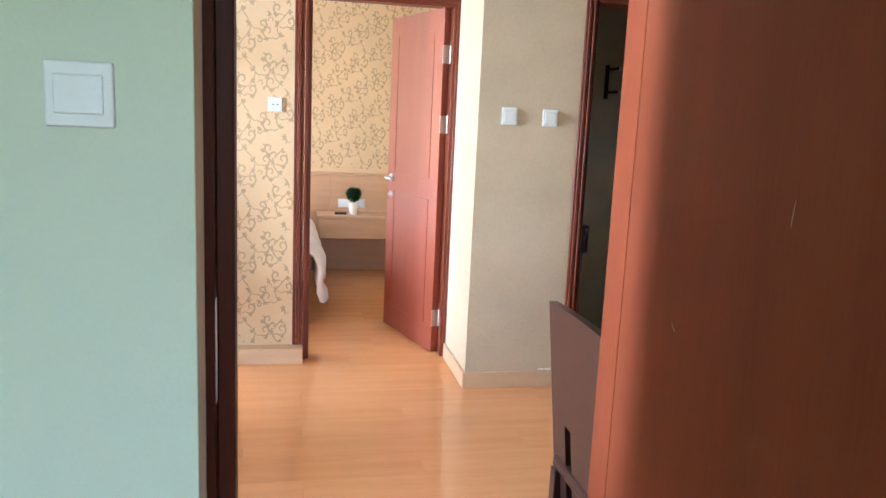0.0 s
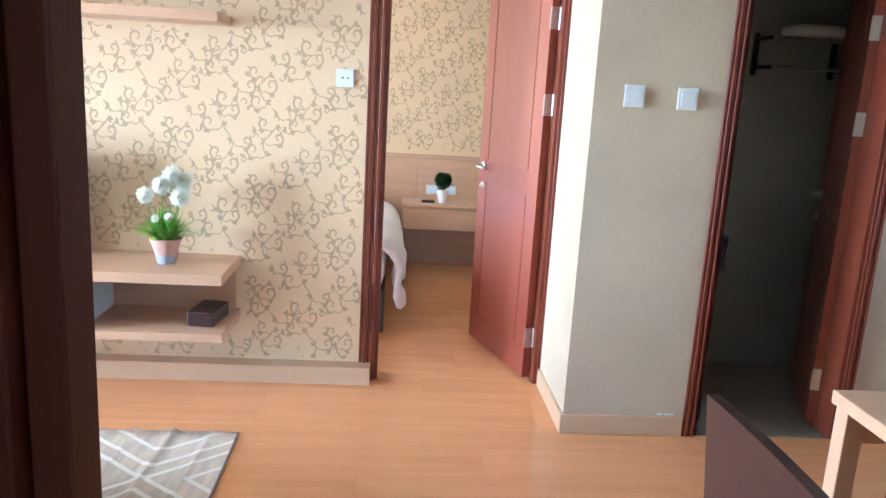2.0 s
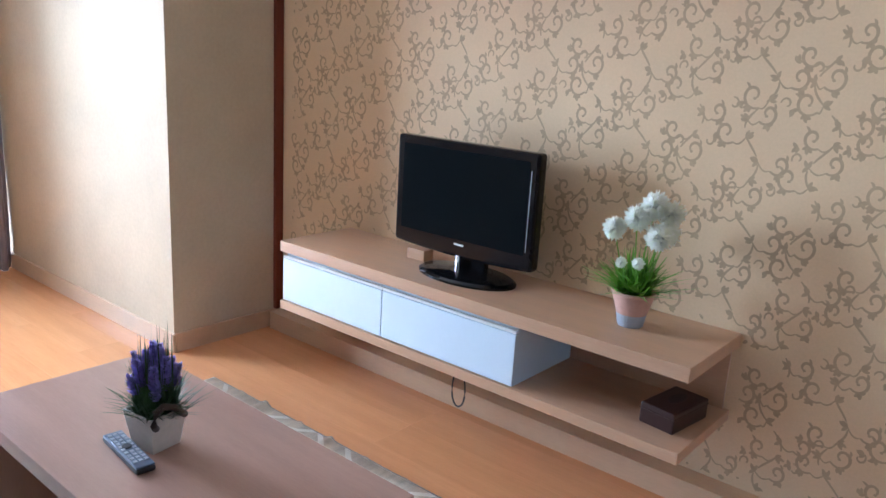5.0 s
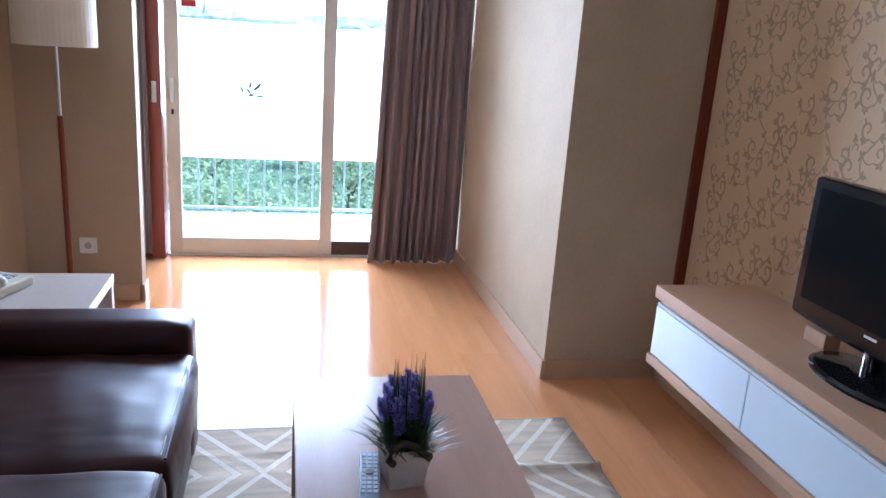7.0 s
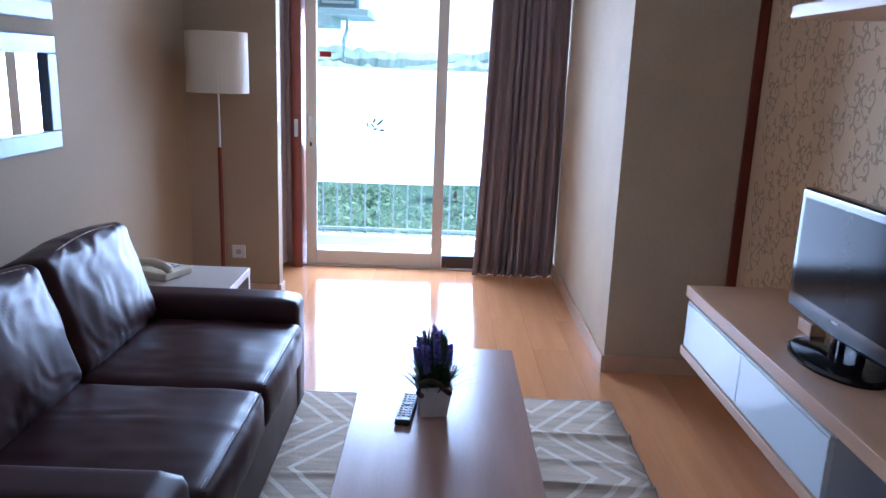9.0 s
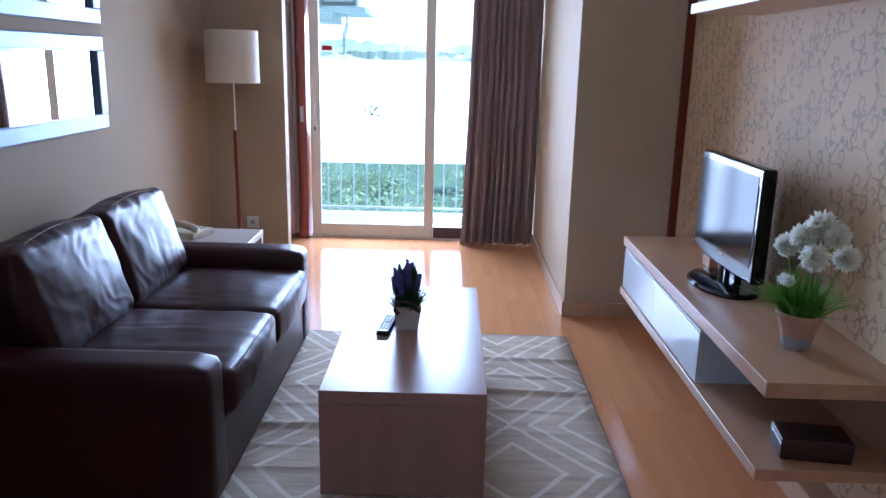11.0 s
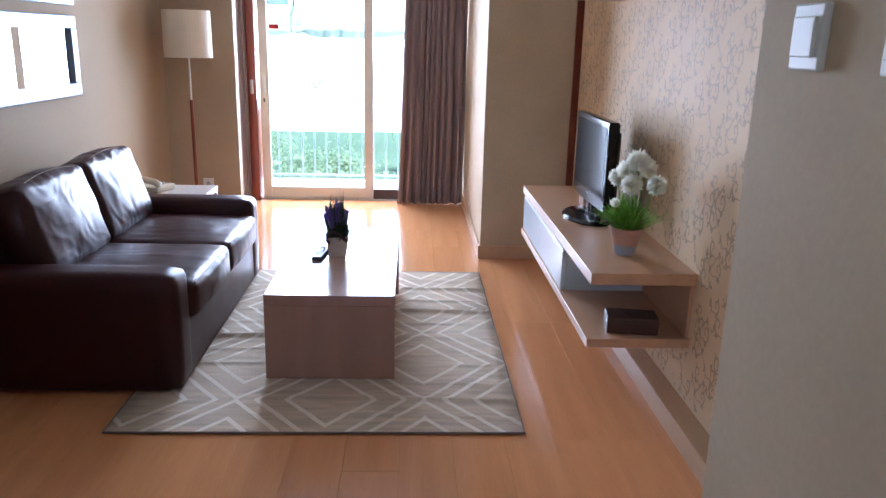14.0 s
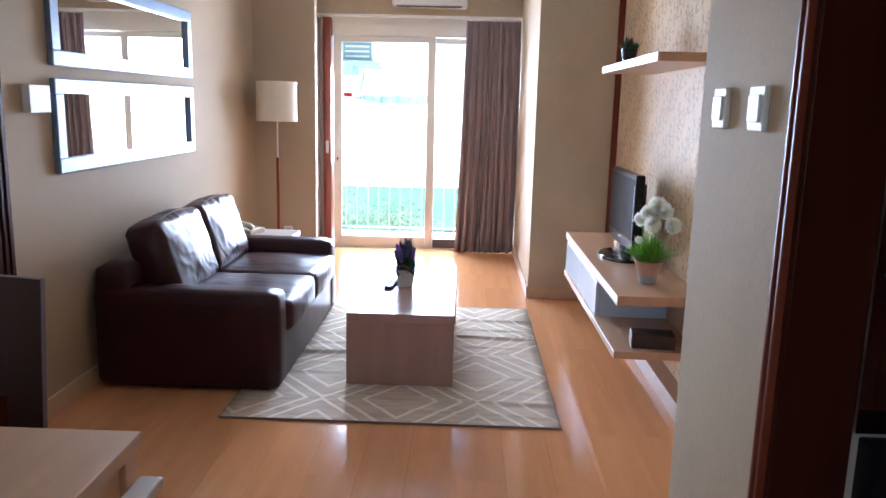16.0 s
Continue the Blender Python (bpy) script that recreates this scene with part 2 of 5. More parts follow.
def mirror_nodes(n, l, out):
    g = n.new("ShaderNodeBsdfGlossy")
    g.inputs["Roughness"].default_value = 0.015
    g.inputs["Color"].default_value = (0.86, 0.88, 0.87, 1)
    l.new(g.outputs[0], out.inputs[0])


def hazed_foliage_nodes(n, l, out):
    t, d, mix, g, ramp = (n.new("ShaderNodeBsdfTranslucent"), n.new("ShaderNodeBsdfDiffuse"), n.new("ShaderNodeMixShader"), n.new("ShaderNodeNewGeometry"), n.new("ShaderNodeValToRGB"))
    # Leaf greens are paled so that their colour carries distance haze.
    ramp.color_ramp.elements[0].color, ramp.color_ramp.elements[1].color = (0.12, 0.19, 0.12, 1), (0.19, 0.28, 0.17, 1)
    l.new(g.outputs["Random Per Island"], ramp.inputs[0])
    l.new(ramp.outputs[0], t.inputs[0])
    l.new(ramp.outputs[0], d.inputs[0])
    mix.inputs[0].default_value = 0.5
    l.new(t.outputs[0], mix.inputs[1])
    l.new(d.outputs[0], mix.inputs[2])
    l.new(mix.outputs[0], out.inputs[0])


def petal_nodes(n, l, out):
    t, d, mix, g, ramp = (n.new("ShaderNodeBsdfTranslucent"), n.new("ShaderNodeBsdfDiffuse"), n.new("ShaderNodeMixShader"), n.new("ShaderNodeNewGeometry"), n.new("ShaderNodeValToRGB"))
    ramp.color_ramp.elements[0].color, ramp.color_ramp.elements[1].color = (0.93, 0.94, 0.84, 1), (0.97, 0.97, 0.94, 1)
    l.new(g.outputs["Random Per Island"], ramp.inputs[0])
    l.new(ramp.outputs[0], t.inputs[0])
    l.new(ramp.outputs[0], d.inputs[0])
    mix.inputs[0].default_value = 0.4
    l.new(t.outputs[0], mix.inputs[1])
    l.new(d.outputs[0], mix.inputs[2])
    l.new(mix.outputs[0], out.inputs[0])


WOODS = simple("hazed_tree_foliage", hazed_foliage_nodes)
PETAL = simple("white_petal", petal_nodes)
GLASS = simple("window_glass", glass_nodes)
FILM = simple("frosted_window_film", film_nodes)
MIRROR = simple("mirror_glass", mirror_nodes)


# ---- building helpers ----
def link(name, bm, material, smooth=False):
    me = bpy.data.meshes.new(name)
    bm.to_mesh(me)
    bm.free()
    me.materials.append(material)
    if smooth:
        for p in me.polygons:
            p.use_smooth = True
    return new(name, me)


def part(name, bm, material, parent, label="", smooth=False):
    ob = link(name, bm, material, smooth)
    ob.parent = parent
    ob.matrix_parent_inverse = parent.matrix_basis.inverted() if parent.parent is None else Matrix()
    return tagged(ob, label) if label else ob


def thing(name, label, category, at=(0, 0, 0), group="", kind=""):
    ob = new(name)
    ob.empty_display_size = 0.05
    ob.location = at
    ob.matrix_basis = Matrix.Translation(at)
    return tagged(ob, label, category, group, kind)


def single(name, bm, material, label, category, group="", kind="", smooth=False):
    return tagged(link(name, bm, material, smooth), label, category, group, kind)


def box(x0, x1, y0, y1, z0, z1, bevel=0.0, bm=None, seg=2):
    own = bmesh.new()
    bmesh.ops.create_cube(own, size=1)
    for v in own.verts:
        v.co = Vector(((x0 + x1) / 2 + v.co.x * (x1 - x0), (y0 + y1) / 2 + v.co.y * (y1 - y0), (z0 + z1) / 2 + v.co.z * (z1 - z0)))
    if bevel:
        bmesh.ops.bevel(own, geom=own.edges[:], offset=bevel, segments=seg, affect="EDGES", profile=0.5)
    return own if bm is None else merge(bm, own)


def merge(bm, other):
    me = bpy.data.meshes.new("t")
    other.to_mesh(me)
    other.free()
    bm.from_mesh(me)
    bpy.data.meshes.remove(me)
    return bm


def lathe(profile, at, seg=24, bm=None, sx=1.0, sy=1.0):
    """profile: (radius, height) from bottom to top."""
    b = bm or bmesh.new()
    rings = []
    for r, z in profile:
        rings.append([b.verts.new((at[0] + sx * r * math.cos(2 * math.pi * i / seg), at[1] + sy * r * math.sin(2 * math.pi * i / seg), at[2] + z)) for i in range(seg)])
    for a, c in zip(rings, rings[1:]):
        for i in range(seg):
            b.faces.new((a[i], a[(i + 1) % seg], c[(i + 1) % seg], c[i]))
    b.faces.new(rings[0][::-1])
    b.faces.new(rings[-1])
    return b


def tube(points, radius, bm=None, seg=8, taper=None):
    b = bm or bmesh.new()
    pts = [Vector(p) for p in points]
    rings = []
    for i, p in enumerate(pts):
        d = (pts[min(i + 1, len(pts) - 1)] - pts[max(i - 1, 0)]).normalized()
        side = d.cross(Vector((0, 0, 1)))
        if side.length < 1e-3:
            side = Vector((1, 0, 0))
        side.normalize()
        up = side.cross(d).normalized()
        r = radius if taper is None else radius + (taper - radius) * i / (len(pts) - 1)
        rings.append([b.verts.new(p + r * (side * math.cos(2 * math.pi * k / seg) + up * math.sin(2 * math.pi * k / seg))) for k in range(seg)])
    for a, c in zip(rings, rings[1:]):
        for i in range(seg):
            b.faces.new((a[i], a[(i + 1) % seg], c[(i + 1) % seg], c[i]))
    b.faces.new(rings[0][::-1])
    b.faces.new(rings[-1])
    return b


def cushion(x0, x1, y0, y1, z0, z1, puff=0.03, edge=0.05, n=14, wrinkle=0.0, seed=0, crease=0.0):
    """A stuffed box: rounded edges, crowned faces, light creases."""
    b = bmesh.new()
    bmesh.ops.create_cube(b, size=2)
    bmesh.ops.subdivide_edges(b, edges=b.edges[:], cuts=n, use_grid_fill=True)
    sx, sy, sz = (x1 - x0) / 2, (y1 - y0) / 2, (z1 - z0) / 2
    c = Vector(((x0 + x1) / 2, (y0 + y1) / 2, (z0 + z1) / 2))
    for v in b.verts:
        p = Vector((v.co.x * sx, v.co.y * sy, v.co.z * sz))
        inner = Vector((max(-sx + edge, min(sx - edge, p.x)), max(-sy + edge, min(sy - edge, p.y)), max(-sz + edge, min(sz - edge, p.z))))
        d = p - inner
        q = inner + (d.normalized() * edge if d.length > 1e-6 else d)
        u = Vector((q.x / sx, q.y / sy, q.z / sz))
        fx, fy, fz = (1 - u.x ** 2), (1 - u.y ** 2), (1 - u.z ** 2)
        q += Vector((math.copysign(1, u.x) * puff * max(0, fy * fz) * abs(u.x) ** 3, math.copysign(1, u.y) * puff * max(0, fx * fz) * abs(u.y) ** 3,
                     math.copysign(1, u.z) * puff * max(0, fx * fy) * abs(u.z) ** 3))
        if wrinkle:
            s = noise.noise(Vector((q.x * 6 + seed * 9, q.y * 12, q.z * 8))) + 0.35 * noise.noise(Vector((q.x * 19 + seed, q.y * 12, q.z * 11)))
            q += u.normalized() * wrinkle * s
        if crease:
            k = q.x * 11 + 3.0 * noise.noise(Vector((q.x * 5, q.z * 6, seed * 3.1)))
            s = 1 - abs(noise.noise(Vector((k + seed * 5, q.y * 3, q.z * 9)))) * 2.6
            q += u.normalized() * crease * max(0, s) * (0.35 + 0.65 * abs(u.z))
        v.co = c + q
    return b


def turned(bm, m):
    bmesh.ops.transform(bm, matrix=m, verts=bm.verts)
    return bm


def ribbon(points, width, bm, plane):
    """A flat tapered stroke. plane maps (u, v) to a place."""
    left, right = [], []
    for i, (u, v) in enumerate(points):
        a = points[max(i - 1, 0)]
        c = points[min(i + 1, len(points) - 1)]
        d = math.hypot(c[0] - a[0], c[1] - a[1]) or 1
        w = width(i / (len(points) - 1))
        left.append(bm.verts.new(plane(u - (c[1] - a[1]) / d * w, v + (c[0] - a[0]) / d * w)))
        right.append(bm.verts.new(plane(u + (c[1] - a[1]) / d * w, v - (c[0] - a[0]) / d * w)))
    for i in range(len(points) - 1):
        bm.faces.new((left[i], left[i + 1], right[i + 1], right[i]))


def wall(name, boxes, material, label):
    b = bmesh.new()
    for q in boxes:
        box(*q, bm=b)
    return single(name, b, material, label, "wall", kind="structure")


# ---- setting ----
YT, YB, YS, YE, YE0 = 5.165, 5.27, 4.63, 2.24, 2.05   # feature wall and its far side, bathroom wall, sofa wall and its far side
XW, CEIL = -4.5, 2.62
single("floor", box(-4.7, 4.0, -2.2, 7.9, -0.16, -0.012), WENGE, "laminate floor underlay of the flat", "floor", kind="structure")
single("ceiling", box(-4.7, 4.0, -2.2, YT + 0.1, CEIL, CEIL + 0.12), WHITE, "plain white painted ceiling", "ceiling", kind="structure")
single("ceiling_bedroom", box(-3.3, 2.7, YT + 0.1, 7.9, 2.36, 2.5), WHITE, "plain white painted bedroom ceiling", "ceiling", kind="structure")
wall("wall_feature", [(-2.63, 0.25, YT, YB, 0, CEIL), (0.25, 1.092, YT, YB, 2.06, CEIL)], PAPER, "beige scroll-patterned wallpapered feature wall")
wall("wall_column", [(-4.62, -2.63, 4.572, YB, 0, CEIL)], CREAM, "cream painted projecting wall beside the balcony door")
wall("wall_switches", [(1.093, 1.653, YS, YB, 0, CEIL), (1.653, 2.317, YS, YS + 0.13, 2.06, CEIL), (2.317, 4.0, YS, YS + 0.13, 0, CEIL)],
     CREAM, "cream painted wall with switches beside the bathroom door")
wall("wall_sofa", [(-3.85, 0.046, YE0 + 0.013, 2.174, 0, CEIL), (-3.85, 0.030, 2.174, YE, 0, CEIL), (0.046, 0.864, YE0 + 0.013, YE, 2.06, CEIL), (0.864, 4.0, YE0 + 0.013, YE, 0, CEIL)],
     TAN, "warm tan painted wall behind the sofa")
wall("wall_entry", [(-1.4, 0.047, YE0, YE0 + 0.012, 0, CEIL), (0.047, 0.88, YE0, YE0 + 0.012, 2.06, CEIL), (0.88, 2.6, YE0, YE0 + 0.012, 0, CEIL)],
     GREENCAST, "painted wall round the room door, coloured with its green light")
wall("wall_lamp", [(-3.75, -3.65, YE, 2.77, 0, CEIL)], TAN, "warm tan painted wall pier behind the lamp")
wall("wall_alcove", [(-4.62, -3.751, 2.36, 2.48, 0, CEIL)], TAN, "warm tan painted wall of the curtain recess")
wall("wall_balcony", [(-4.62, XW, 2.48, 4.572, 2.22, CEIL), (-4.62, XW, 2.48, 2.70, 0, 2.22)], CREAM, "cream painted wall above the balcony door")
# Unseen end wall; its opening is made for the added window.
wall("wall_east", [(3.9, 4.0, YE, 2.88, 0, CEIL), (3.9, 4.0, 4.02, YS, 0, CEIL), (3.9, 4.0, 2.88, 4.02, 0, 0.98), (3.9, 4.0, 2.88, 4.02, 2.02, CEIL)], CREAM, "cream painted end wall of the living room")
wall("wall_room", [(-1.4, -1.3, -2.1, YE0, 0, CEIL), (2.5, 2.6, -2.1, YE0, 0, CEIL), (-1.4, -0.6, -2.2, -2.1, 0, CEIL), (1.8, 2.6, -2.2, -2.1, 0, CEIL),
                   (-0.6, 1.8, -2.2, -2.1, 0, 0.8), (-0.6, 1.8, -2.2, -2.1, 2.3, CEIL)], GREENCAST, "painted walls of the small room, coloured with their green light")
wall("wall_bedroom", [(-3.3, 2.7, 7.7, 7.82, 0, 2.36)], PAPER, "beige scroll-patterned wallpapered bedroom wall")
wall("wall_bedroom_sides", [(1.45, 1.57, YB, 7.7, 0, 2.36), (-3.3, -3.18, YB, 5.6, 0, 2.36), (-3.3, -3.18, 7.3, 7.7, 0, 2.36),
                            (-3.3, -3.18, 5.6, 7.3, 0, 0.5), (-3.3, -3.18, 5.6, 7.3, 2.2, 2.36), (-3.3, -2.63, YB, YT + 0.2, 0, 2.36)],
     CREAM, "cream painted bedroom walls with a window opening")
wall("wall_bathroom", [(1.575, 3.1, 5.55, 5.67, -0.012, 2.4), (3.0, 3.1, YS + 0.13, 5.55, -0.012, 2.4), (1.598, 1.653, YB, 5.55, -0.012, 2.4), (1.575, 3.1, YS + 0.13, 5.67, 2.4, 2.5)],
     TILE, "dark grey-green bathroom walls")
single("floor_bathroom", box(1.654, 3.0, YS + 0.02, 5.55, -0.012, -0.004), BATHFLOOR, "dark brown bathroom floor tiles", "floor", kind="structure")

# Invented window that lets some extra light in from the east.
east = thing("window_1", "added white framed window in the unseen end wall", "window", (3.95, 3.45, 0.98), kind="structure")
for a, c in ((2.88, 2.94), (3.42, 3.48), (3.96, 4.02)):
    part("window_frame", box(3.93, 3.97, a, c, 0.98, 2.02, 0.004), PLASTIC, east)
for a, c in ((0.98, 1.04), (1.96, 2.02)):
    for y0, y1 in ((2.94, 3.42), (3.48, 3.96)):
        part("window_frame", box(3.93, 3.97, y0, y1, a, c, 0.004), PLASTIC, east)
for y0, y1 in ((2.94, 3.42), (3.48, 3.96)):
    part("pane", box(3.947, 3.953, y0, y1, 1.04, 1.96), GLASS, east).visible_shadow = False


def skirting(runs):
    for x0, x1, y0, y1 in runs:
        b = box(x0, x1, y0, y1, 0, 0.088, 0.003)
        single("baseboard", b, BASEWOOD, "light wood laminate baseboard along the wall", "baseboard", kind="structure")


skirting([(-2.60, 0.258, 5.076, YT), (-4.47, -2.617, 4.558, 4.572), (-2.63, -2.616, 4.574, YT - 0.016), (1.079, 1.093, YS, YT - 0.020), (1.079, 1.615, YS - 0.014, YS),
          (-3.65, -0.08, YE, YE + 0.014), (-3.65, -3.636, YE + 0.016, 2.756), (-3.75, -3.636, 2.77, 2.784), (2.36, 3.9, YS - 0.014, YS), (0.97, 3.9, YE, YE + 0.014)])

chips = random.Random(9)
for k in range(6):
    cx, cz, w = 1.50 + 0.014 * k + chips.uniform(-0.004, 0.004), 0.089, chips.uniform(0.006, 0.014)
    b = bmesh.new()
    ring = [b.verts.new((cx + w * math.cos(a) * chips.uniform(0.6, 1.1), YS - 0.0015, cz + 0.006 + 0.5 * w * math.sin(a) * chips.uniform(0.5, 1.1))) for a in [i * 0.785 for i in range(8)]]
    back = [b.verts.new((v.co.x, YS, v.co.z)) for v in ring]
    b.faces.new(ring[::-1])
    for i in range(8):
        b.faces.new((ring[i], ring[(i + 1) % 8], back[(i + 1) % 8], back[i]))
    single("paint_chip", b, WHITE, "flaked white paint above the baseboard", "paint flake", "paint flakes by the bathroom door")

# timber strip that ends the wallpaper
single("trim", box(-2.629, -2.606, YT - 0.045, YT - 0.001, 0.088, CEIL, 0.003), DARKMAHOG, "dark mahogany strip at the edge of the wallpaper", "trim", kind="structure")


def scroll_print(name, u0, u1, v0, v1, plane, holes=()):
    """Vines, curls and leaves of the wallpaper, laid just proud of it."""
    rng = random.Random(5)
    b = bmesh.new()
    tile_u, tile_v = 0.37, 0.48

    def scroll(cx, cy, size, start, hand):
        """A hook that winds in from a long tail."""
        pts = []
        for i in range(21):
            f = i / 20
            a = start + hand * 0.95 * f * 2 * math.pi
            r = size * (1.5 - 1.1 * f ** 0.8)
            pts.append((cx + r * math.cos(a), cy + 1.15 * r * math.sin(a)))
        return pts

    def leaf(cx, cy, size, a, bend=0.5):
        return [(cx + size * f * math.cos(a + bend * f), cy + size * f * math.sin(a + bend * f)) for f in (0, 0.15, 0.3, 0.45, 0.6, 0.75, 0.9, 1)]

    def stroke(pts, w, shape):
        kinds.append((pts, w, shape, len(kinds)))

    def sprig(x, y, a, size):
        """Three leaves that fan out from one point."""
        for turn, f in ((-0.8, 0.85), (0.0, 1.0), (0.85, 0.8)):
            stroke(leaf(x, y, size * f, a + turn, rng.uniform(-0.6, 0.6)), 0.0050 * (0.8 + 0.4 * f), "leaf")

    kinds = []
    for col in range(2):
        flip = 1 if col else -1

        def stem(f, col=col, flip=flip):
            """Middle line of a climbing stem, f from 0 to 1 over the tile's height."""
            return tile_u * (0.25 + 0.5 * col) + flip * 0.034 * math.sin(2 * math.pi * f * 2) + 0.012 * math.sin(2 * math.pi * f + col), tile_v * f

        for k in range(6):
            stroke([stem((k + 0.12 + 0.72 * i / 10) / 6) for i in range(11)], 0.0034, "vine")
        for k in range(8):
            f = (k + 0.3 + rng.uniform(-0.1, 0.1)) / 8
            x, y = stem(f)
            side = 1 if k % 2 else -1
            reach = rng.uniform(0.042, 0.066)
            cx, cy = x + side * reach, y + rng.uniform(0.0, 0.025)
            p = scroll(cx, cy, rng.uniform(0.019, 0.025), (math.pi if side > 0 else 0.0) + side * rng.uniform(0.5, 1.0), side)
            stroke(p, 0.0046, "vine")
            stroke(leaf(p[20][0], p[20][1], 0.009, math.atan2(p[20][1] - p[18][1], p[20][0] - p[18][0]), 0.8 * side), 0.0046, "leaf")
            bend = [(x + (p[0][0] - x) * g, y - 0.012 * math.sin(math.pi * g) + (p[0][1] - y) * g) for g in [i / 6 for i in range(7)]]
            stroke(bend, 0.0026, "vine")
            sprig(p[3][0], p[3][1], math.atan2(p[3][1] - cy, p[3][0] - cx) + 0.4 * side, 0.021)
            a = math.atan2(p[10][1] - cy, p[10][0] - cx)
            stroke(leaf(p[10][0], p[10][1], 0.020, a + 0.6 * side, 0.5), 0.0040, "leaf")
            ox, oy = x - side * rng.uniform(0.022, 0.034), y + rng.uniform(0.0, 0.02)
            sprig(x, y, math.atan2(oy - y, ox - x), 0.026)
            if k % 2:
                qx, qy = cx + side * 0.045, cy + rng.uniform(0.018, 0.034)
                stroke(scroll(qx, qy, 0.011, rng.uniform(0, 6.28), -side)[:16], 0.0032, "vine")
            else:
                sprig(cx + side * 0.036, cy + rng.uniform(-0.034, -0.018), rng.uniform(0, 6.28), 0.022)
    nu, nv = int((u1 - u0) / tile_u) + 2, int((v1 - v0) / tile_v) + 2
    for i in range(-1, nu):
        for j in range(-1, nv):
            ou, ov = u0 + i * tile_u, v0 + j * tile_v + (0.5 * tile_v if i % 2 else 0)
            for pts, w, shape, k in kinds:
                q = [(ou + x, ov + y) for x, y in pts]
                if any(not (u0 + 0.004 < x < u1 - 0.004 and v0 + 0.004 < y < v1 - 0.004) for x, y in q):
                    continue
                if any(h[0] < x < h[1] and h[2] < y < h[3] for x, y in q for h in holes):
                    continue
                if shape == "vine":
                    ribbon(q, lambda f, w=w: w * (0.45 + 0.55 * math.sin(math.pi * min(1, 0.1 + 0.8 * f))), b, lambda u, v, k=k: plane(u, v, 0.000003 * k))
                else:
                    ribbon(q, lambda f, w=w: w * (0.12 + 0.88 * math.sin(math.pi * min(1, f ** 0.8)) ** 0.9), b, lambda u, v, k=k: plane(u, v, 0.000003 * k))
    return single(name, b, PRINT, "brown scrolling vine print of the wallpaper", "wallpaper", kind="structure")


scroll_print("wallpaper_print", -2.55, 0.20, 0.09, CEIL, lambda u, v, d: (u, YT - 0.00012 - d, v), [(-2.13, -0.36, 0.3, 0.6), (-1.75, -0.4, 1.61, 1.67)])
scroll_print("wallpaper_print_bedroom", -0.6, 1.45, 0.9, 2.36, lambda u, v, d: (u, 7.69988 - d, v))


# ---- doors and frames ----
def casing(name, x0, x1, y_face, depth, head, side, material, label, w=0.062, inner=None):
    """Jambs and head through a wall in y, with mouldings on the side of y_face. side: -1 faces -y."""
    d = thing(name, label, "door frame", ((x0 + x1) / 2, y_face, 0), kind="structure")
    ya, yb = sorted((y_face + side * 0.004, y_face - side * depth))
    t = 0.03
    # inner can give this jamb a copy darkened to look shaded.
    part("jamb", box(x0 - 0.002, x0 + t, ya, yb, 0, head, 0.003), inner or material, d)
    part("jamb", box(x1 - t, x1 + 0.002, ya, yb, 0, head, 0.003), material, d)
    part("head", box(x0 + t, x1 - t, ya, yb, head - t, head, 0.003), material, d)
    for a, c in ((x0 - w, x0 + 0.012), (x1 - 0.012, x1 + w)):
        b = bmesh.new()
        for k in range(4):
            p = a + (c - a) * k / 4
            yy = sorted((y_face + side * 0.002, y_face + side * (0.012 + 0.006 * (k % 2))))
            box(p, p + (c - a) / 4 - 0.002, yy[0], yy[1], 0, head + w, 0.002, bm=b, seg=1)
        part("moulding", b, material, d)
    yy = sorted((y_face + side * 0.002, y_face + side * 0.016))
    part("moulding", box(x0 + 0.012, x1 - 0.012, yy[0], yy[1], head - 0.008, head + w, 0.003), material, d)
    return d


casing("door_1", 0.262, 1.090, YT, 0.105, 2.03, -1, DARKMAHOG, "dark mahogany door frame of the bedroom")
# Left bathroom jamb is coloured darker in place of shade.
casing("door_2", 1.655, 2.315, YS, 0.13, 2.03, -1, DARKMAHOG, "dark mahogany door frame of the bathroom", 0.038, SHADEDMAHOG)
# This frame stands in shadow, which its dark colour imitates.
entry = casing("door_3", 0.032, 0.862, YE, 0.066, 2.03, 1, SHADEDMAHOG, "mahogany door frame of the small room, darkened as in shade")
part("stop", box(0.062, 0.092, YE - 0.04, YE + 0.018, 0, 2.0, 0.003), SHADEDMAHOG, entry)
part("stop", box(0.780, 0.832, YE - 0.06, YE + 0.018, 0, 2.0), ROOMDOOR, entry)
part("stop", box(0.092, 0.780, YE - 0.04, YE + 0.018, 1.965, 2.0, 0.003), SHADEDMAHOG, entry)
part("strike_plate", box(0.0615, 0.0635, YE - 0.062, YE - 0.044, 0.92, 1.10, 0.0005, seg=1), STEEL, entry, "steel strike plate")


